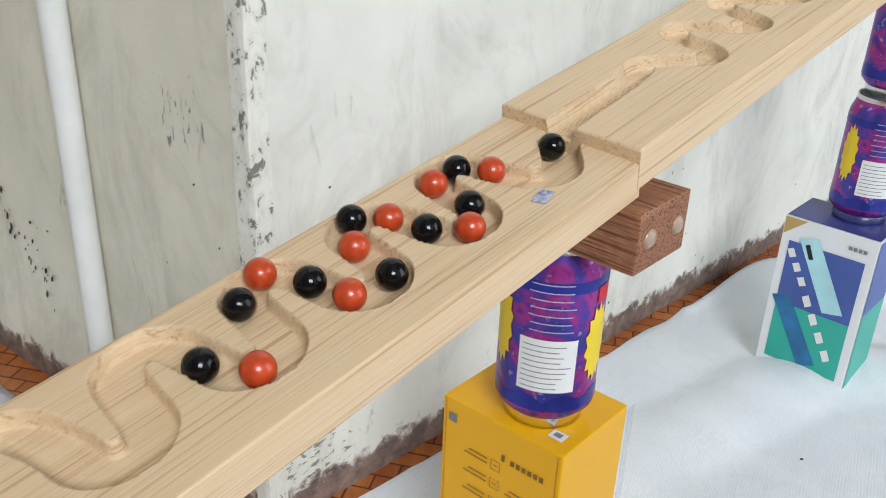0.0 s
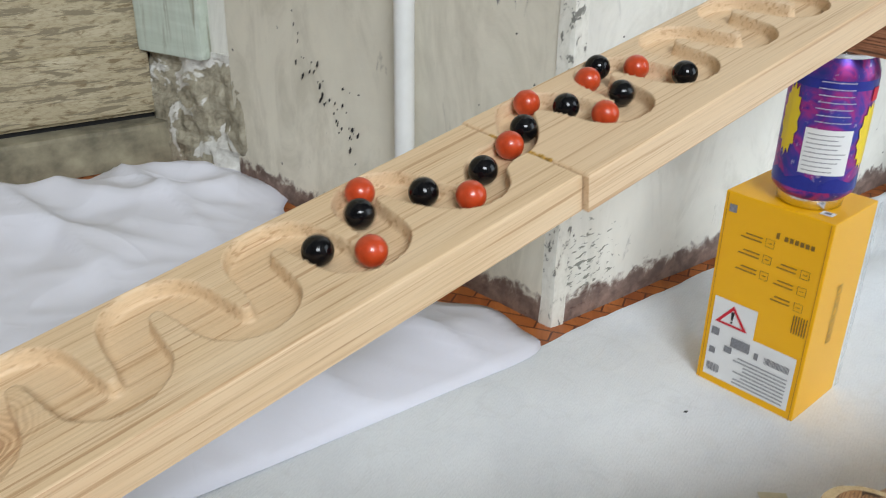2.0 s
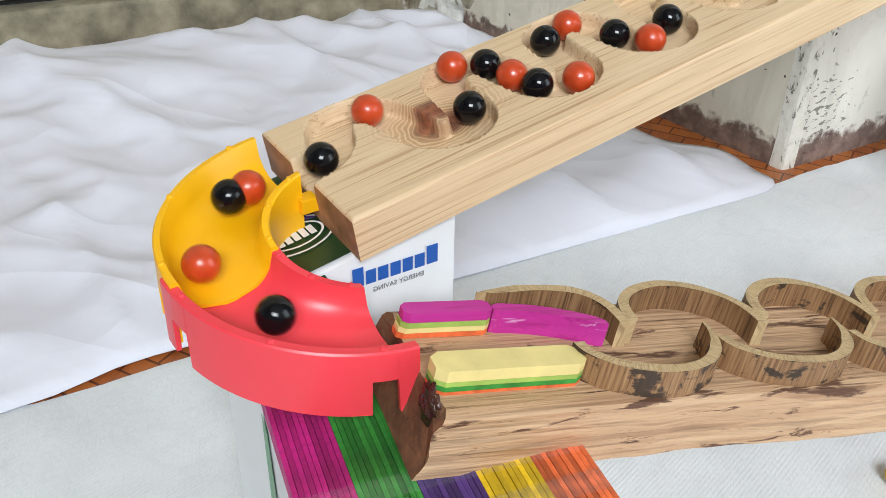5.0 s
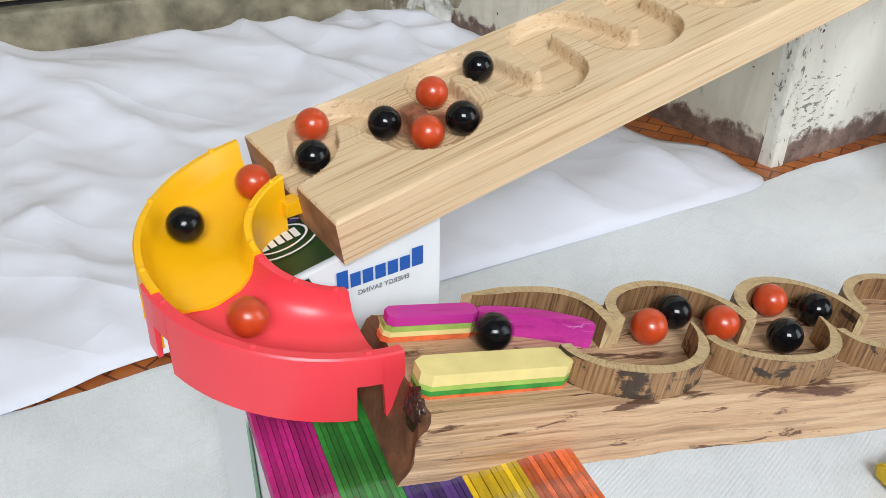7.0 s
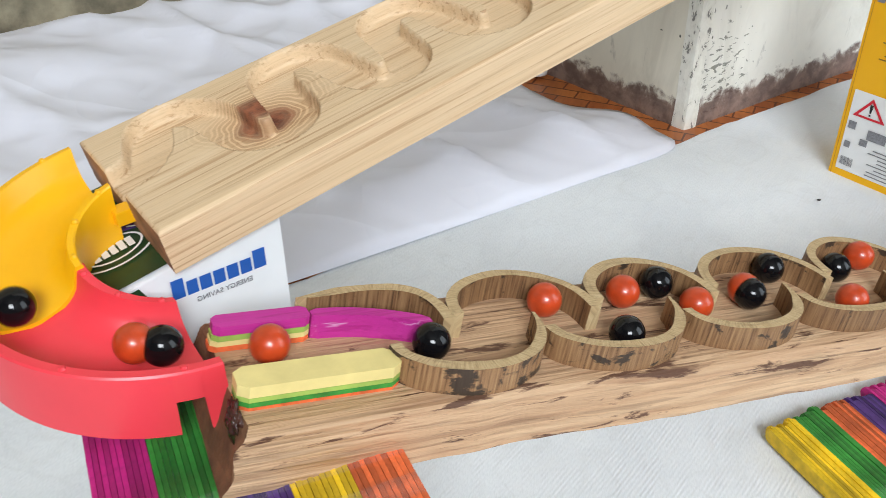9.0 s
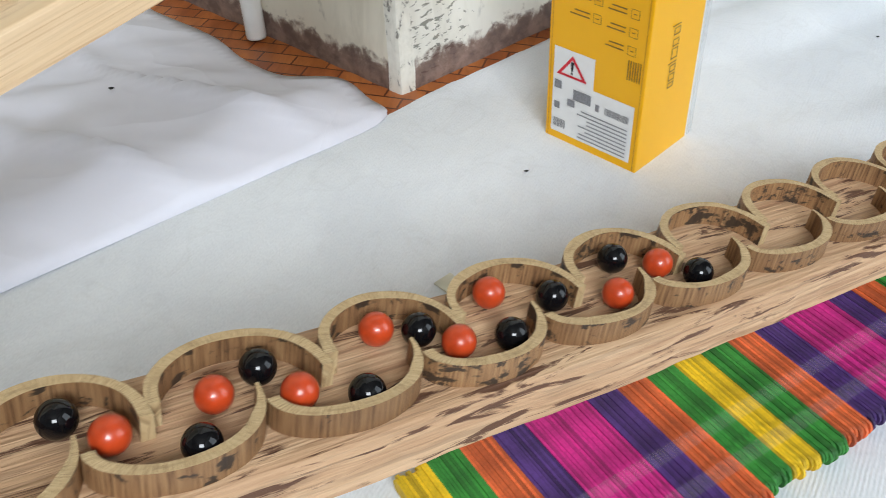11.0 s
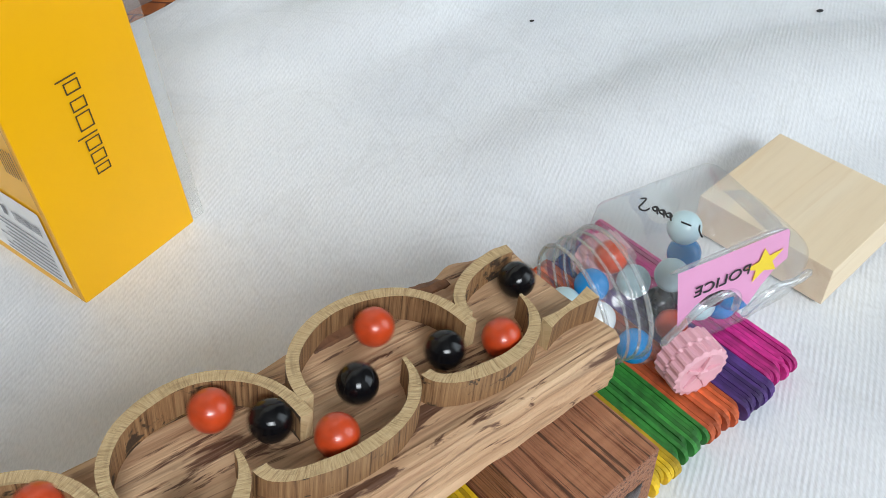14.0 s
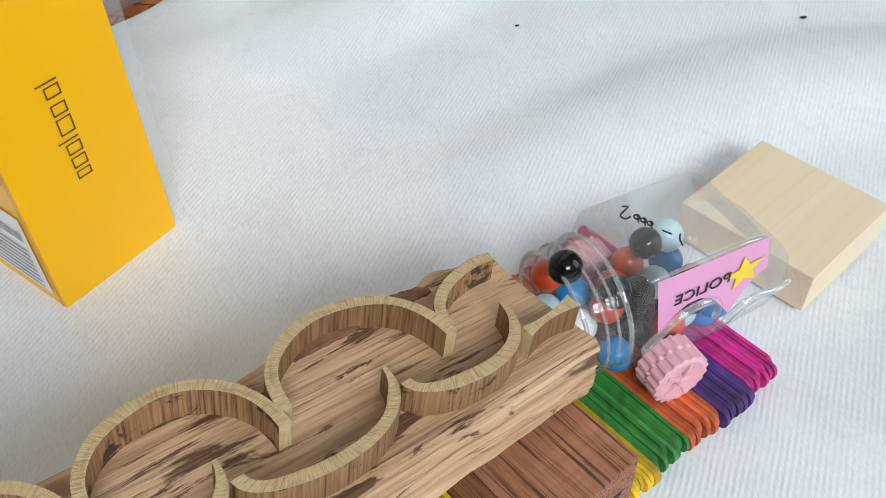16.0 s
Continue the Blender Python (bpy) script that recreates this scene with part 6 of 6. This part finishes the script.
# seconds, way along the run in metres, millimetres beside its middle line
RUNS = [
    [(0, 0.422, -3), (0.5, 0.512, -1), (1, 0.611, -1), (1.5, 0.710, -2), (2, 0.809, -2), (2.5, 0.894, 0), (3, 0.978, 3), (3.5, 1.061, -2), (4, 1.157, -1), (6.5, 1.610, 6), (7, 1.658, -1), (7.5, 1.731, 6), (10.5, 2.033, 2), (11, 2.088, 5), (11.5, 2.145, 1), (12, 2.243, 3), (12.5, 2.357, 3), (13, 2.451, 3), (13.45, 2.565, 0)],
    [(0, 0.400, 0), (0.5, 0.494, -3), (1, 0.591, 0), (1.5, 0.694, 1), (2, 0.782, 3), (2.5, 0.870, 1), (3, 0.957, -2), (3.5, 1.041, -1), (4, 1.134, 4), (6.5, 1.572, 6), (7, 1.642, 6), (7.5, 1.697, 6), (8, 1.745, 6), (10.5, 2.015, 4), (11, 2.065, -1), (11.5, 2.128, 1), (12, 2.224, -1), (12.5, 2.340, 6), (13, 2.437, 6), (13.5, 2.517, 0), (13.64, 2.565, 0)],
    [(0, 0.352, 2), (0.5, 0.446, 3), (1, 0.549, -1), (1.5, 0.640, 2), (2, 0.745, 1), (2.5, 0.839, -2), (3, 0.929, -1), (3.5, 1.007, -3), (4, 1.097, 2), (6.5, 1.536, 1), (7, 1.618, 6), (7.5, 1.654, 3), (8, 1.722, 5), (10.5, 1.988, 6), (11, 2.040, 1), (11.5, 2.108, 1), (12, 2.203, 4), (12.5, 2.316, 6), (13, 2.416, 2), (13.5, 2.491, 6), (13.78, 2.565, 0)],
    [(0, 0.333, 3), (0.5, 0.431, 1), (1, 0.517, 1), (1.5, 0.613, 0), (2, 0.726, 0), (2.5, 0.816, -2), (3, 0.912, 3), (3.5, 0.990, 0), (4, 1.078, 2), (6.5, 1.519, 2), (7, 1.568, 4), (7.5, 1.640, 6), (8, 1.695, 6), (10.5, 1.952, 1), (11, 2.013, 6), (11.5, 2.071, 1), (12, 2.163, 3), (12.5, 2.267, 6), (13, 2.366, 6), (13.5, 2.462, 0), (13.93, 2.565, 0)],
    [(0, 0.311, 0), (0.5, 0.398, 2), (1, 0.496, -2), (1.5, 0.585, 1), (2, 0.692, 1), (2.5, 0.789, 3), (3, 0.878, 1), (3.5, 0.969, 1), (4, 1.058, 0), (6.5, 1.473, 2), (7, 1.550, -1), (7.5, 1.626, 6), (8, 1.655, 5), (10.5, 1.924, 5), (11, 1.965, -2), (11.5, 2.032, 1), (12, 2.131, 1), (12.5, 2.238, 4), (13, 2.349, 4), (13.5, 2.446, 2), (14, 2.535, 3), (14.1, 2.565, 0)],
    [(0, 0.291, 1), (0.5, 0.376, -3), (1, 0.468, 3), (1.5, 0.568, 3), (2, 0.669, 1), (2.5, 0.767, 3), (3, 0.857, 1), (3.5, 0.942, -2), (4, 1.036, 2), (6.5, 1.408, -1), (7, 1.530, 3), (7.5, 1.599, 6), (8, 1.640, 2), (10.5, 1.875, 6), (11, 1.936, 6), (11.5, 1.995, 4), (12, 2.104, 3), (12.5, 2.216, 2), (13, 2.324, 4), (13.5, 2.426, 4), (14, 2.500, 6), (14.2, 2.565, 0)],
    [(0, 0.267, -1), (0.5, 0.349, 2), (1, 0.447, 0), (1.5, 0.544, -2), (2, 0.643, 1), (2.5, 0.736, 2), (3, 0.829, -4), (3.5, 0.918, 1), (4, 1.001, -1), (6.5, 1.295, 0), (7, 1.440, 2), (7.5, 1.540, 1), (8, 1.622, 6), (10.5, 1.859, -3), (11, 1.910, 3), (11.5, 1.962, 0), (12, 2.064, -1), (12.5, 2.158, 1), (13, 2.263, 5), (13.5, 2.382, 6), (14, 2.468, 2), (14.33, 2.565, 0)],
    [(0, 0.240, 1), (0.5, 0.325, 2), (1, 0.429, -1), (1.5, 0.518, 1), (2, 0.617, 2), (2.5, 0.718, -4), (3, 0.812, -1), (3.5, 0.893, 1), (4, 0.975, 2), (6.5, 1.229, 4), (7, 1.350, 0), (7.5, 1.504, 6), (8, 1.559, 0), (10.5, 1.834, 0), (11, 1.876, 4), (11.5, 1.943, 1), (12, 2.042, 1), (12.5, 2.142, 3), (13, 2.239, 6), (13.5, 2.346, 6), (14, 2.445, 6), (14.46, 2.565, 0)],
    [(0, 0.219, 3), (0.5, 0.311, 1), (1, 0.406, 0), (1.5, 0.503, -3), (2, 0.599, -3), (2.5, 0.698, 0), (3, 0.779, 3), (3.5, 0.869, 0), (4, 0.957, 0), (6.5, 1.208, 1), (7, 1.291, 0), (7.5, 1.439, 1), (8, 1.532, 2), (10.5, 1.809, 3), (11, 1.860, -4), (11.5, 1.924, 1), (12, 2.023, 3), (12.5, 2.130, 2), (13, 2.228, 3), (13.5, 2.330, 4), (14, 2.422, 3), (14.5, 2.522, 0), (14.62, 2.565, 0)],
    [(0, 0.202, -2), (0.5, 0.292, 1), (1, 0.381, -1), (1.5, 0.466, 3), (2, 0.570, 2), (2.5, 0.667, 1), (3, 0.759, -1), (3.5, 0.847, 1), (4, 0.938, -1), (6.5, 1.189, 2), (7, 1.257, 0), (7.5, 1.383, 0), (8, 1.516, 3), (10.5, 1.780, 2), (11, 1.840, 1), (11.5, 1.901, 3), (13.5, 2.294, 6), (14, 2.389, 6), (14.5, 2.484, 6), (14.76, 2.565, 0)],
    [(0, 0.182, 0), (0.5, 0.266, -2), (1, 0.355, 2), (1.5, 0.450, 0), (2, 0.549, -1), (2.5, 0.640, 2), (3, 0.739, 0), (3.5, 0.828, -3), (4, 0.918, 1), (6.5, 1.174, 1), (7, 1.224, -1), (7.5, 1.320, 0), (8, 1.466, 3), (10.5, 1.752, 0), (11, 1.801, 0), (11.5, 1.864, -2), (12, 1.955, 3), (13.5, 2.256, 4), (14, 2.360, 2), (14.5, 2.448, 3), (15, 2.565, 0)],
    [(0, 0.160, 1), (0.5, 0.244, -2), (1, 0.335, 1), (1.5, 0.429, 0), (2, 0.527, 1), (2.5, 0.618, 1), (3, 0.716, -3), (3.5, 0.808, 2), (4, 0.892, -1), (6.5, 1.159, 0), (7, 1.200, 1), (7.5, 1.279, 0), (8, 1.418, 2), (10.5, 1.724, 1), (11, 1.776, -2), (11.5, 1.836, -1), (13.5, 2.241, 6), (14, 2.345, 6), (14.5, 2.428, 3), (15, 2.519, 2), (15.12, 2.565, 0)],
    [(0, 0.139, 0), (0.5, 0.220, 2), (1, 0.316, 2), (1.5, 0.402, 2), (2, 0.491, 0), (2.5, 0.581, 1), (3, 0.675, 1), (3.5, 0.776, 0), (4, 0.863, 0), (6.5, 1.112, -1), (7, 1.164, 0), (7.5, 1.216, 0), (8, 1.307, 0), (10.5, 1.703, 3), (11, 1.753, -2), (11.5, 1.808, -1), (14.5, 2.399, 6), (15, 2.481, 5), (15.26, 2.565, 0)],
    [(0, 0.113, 1), (0.5, 0.199, 0), (1, 0.289, 2), (1.5, 0.377, -2), (2, 0.468, 3), (2.5, 0.562, -1), (3, 0.658, -4), (3.5, 0.749, 3), (4, 0.839, -3), (6.5, 1.093, 3), (7, 1.141, 3), (7.5, 1.188, 2), (8, 1.252, 0), (10.5, 1.673, 0), (11, 1.729, 1), (11.5, 1.786, 0), (14, 2.252, 6), (14.5, 2.357, 1), (15, 2.455, 0), (15.4, 2.565, 0)],
    [(0, 0.093, -3), (0.5, 0.184, 2), (1, 0.262, 0), (1.5, 0.352, 2), (2, 0.453, 2), (2.5, 0.546, -1), (3, 0.647, 2), (4, 0.813, 0), (6.5, 1.071, 0), (7, 1.122, -2), (7.5, 1.173, 0), (8, 1.219, 0), (10.5, 1.648, 2), (11, 1.703, 0), (11.5, 1.765, 1), (14.5, 2.339, 6), (15, 2.435, 6), (15.5, 2.544, 4), (15.56, 2.565, 0)],
    [(0, 0.074, 1), (0.5, 0.145, 0), (1, 0.243, -1), (1.5, 0.330, 2), (2, 0.432, 1), (2.5, 0.522, 3), (4, 0.792, 4), (6.5, 1.050, 0), (7, 1.097, 1), (7.5, 1.154, 0), (8, 1.202, 2), (10.5, 1.632, -1), (11, 1.671, -3), (14.5, 2.321, 6), (15, 2.399, 6), (15.5, 2.493, 6), (15.76, 2.565, 0)],
    [(0, 0.013, 4), (0.5, 0.116, 0), (1, 0.223, 1), (1.5, 0.314, 1), (2, 0.402, 3), (2.5, 0.490, -1), (4, 0.775, 0), (6.5, 1.007, -2), (7, 1.057, 0), (7.5, 1.101, 1), (8, 1.154, 0), (10.5, 1.596, 3), (11, 1.646, -1), (15, 2.361, 3), (15.5, 2.456, -1), (15.96, 2.565, 0)],
]
REST = [(0.0474, -0.0176, 0.0289), (0.0353, -0.0128, 0.0082), (0.0385, 0.0005, 0.0082), (0.0460, 0.0119, 0.0114), (0.0618, 0.0107, 0.0082), (0.0618, -0.0031, 0.0195),
        (0.0301, -0.0069, 0.0216), (0.0363, -0.0193, 0.0206), (0.0417, 0.0087, 0.0404), (0.0367, 0.0123, 0.0280), (0.0239, -0.0128, 0.0160), (0.0249, 0.0055, 0.0256),
        (0.0263, -0.0091, 0.0349), (0.0144, -0.0057, 0.0284), (0.0141, -0.0098, 0.0418), (-0.0010, 0.0168, 0.0340), (-0.0054, -0.0043, 0.0460)]


def motions():
    for k, keys in enumerate(RUNS):
        black = k % 2 == 0
        ob = ball("marble", BLACK if black else RED, "glossy black marble rolling down the run" if black else "orange-red painted marble rolling down the run", "rolling marbles")
        end = keys[-1][0]
        rest = JAR_M @ Vector(REST[k])
        way = [(t, a) for t, a, d in keys]
        side = [(t, d / 1000) for t, a, d in keys]
        gate = place(way[-1][1], 0)
        rows = []
        for i in range(161):
            t = i / 10
            if t <= end:
                p = place(glide(way, t), glide(side, t))
            else:
                f = min(1.0, (t - end) / 0.22)
                p = gate.lerp(rest, f) + Vector((0, 0, 0.006 * math.sin(math.pi * f)))
            rows.append((t, Matrix.Translation(p)))
        walk(ob, rows)


motions()
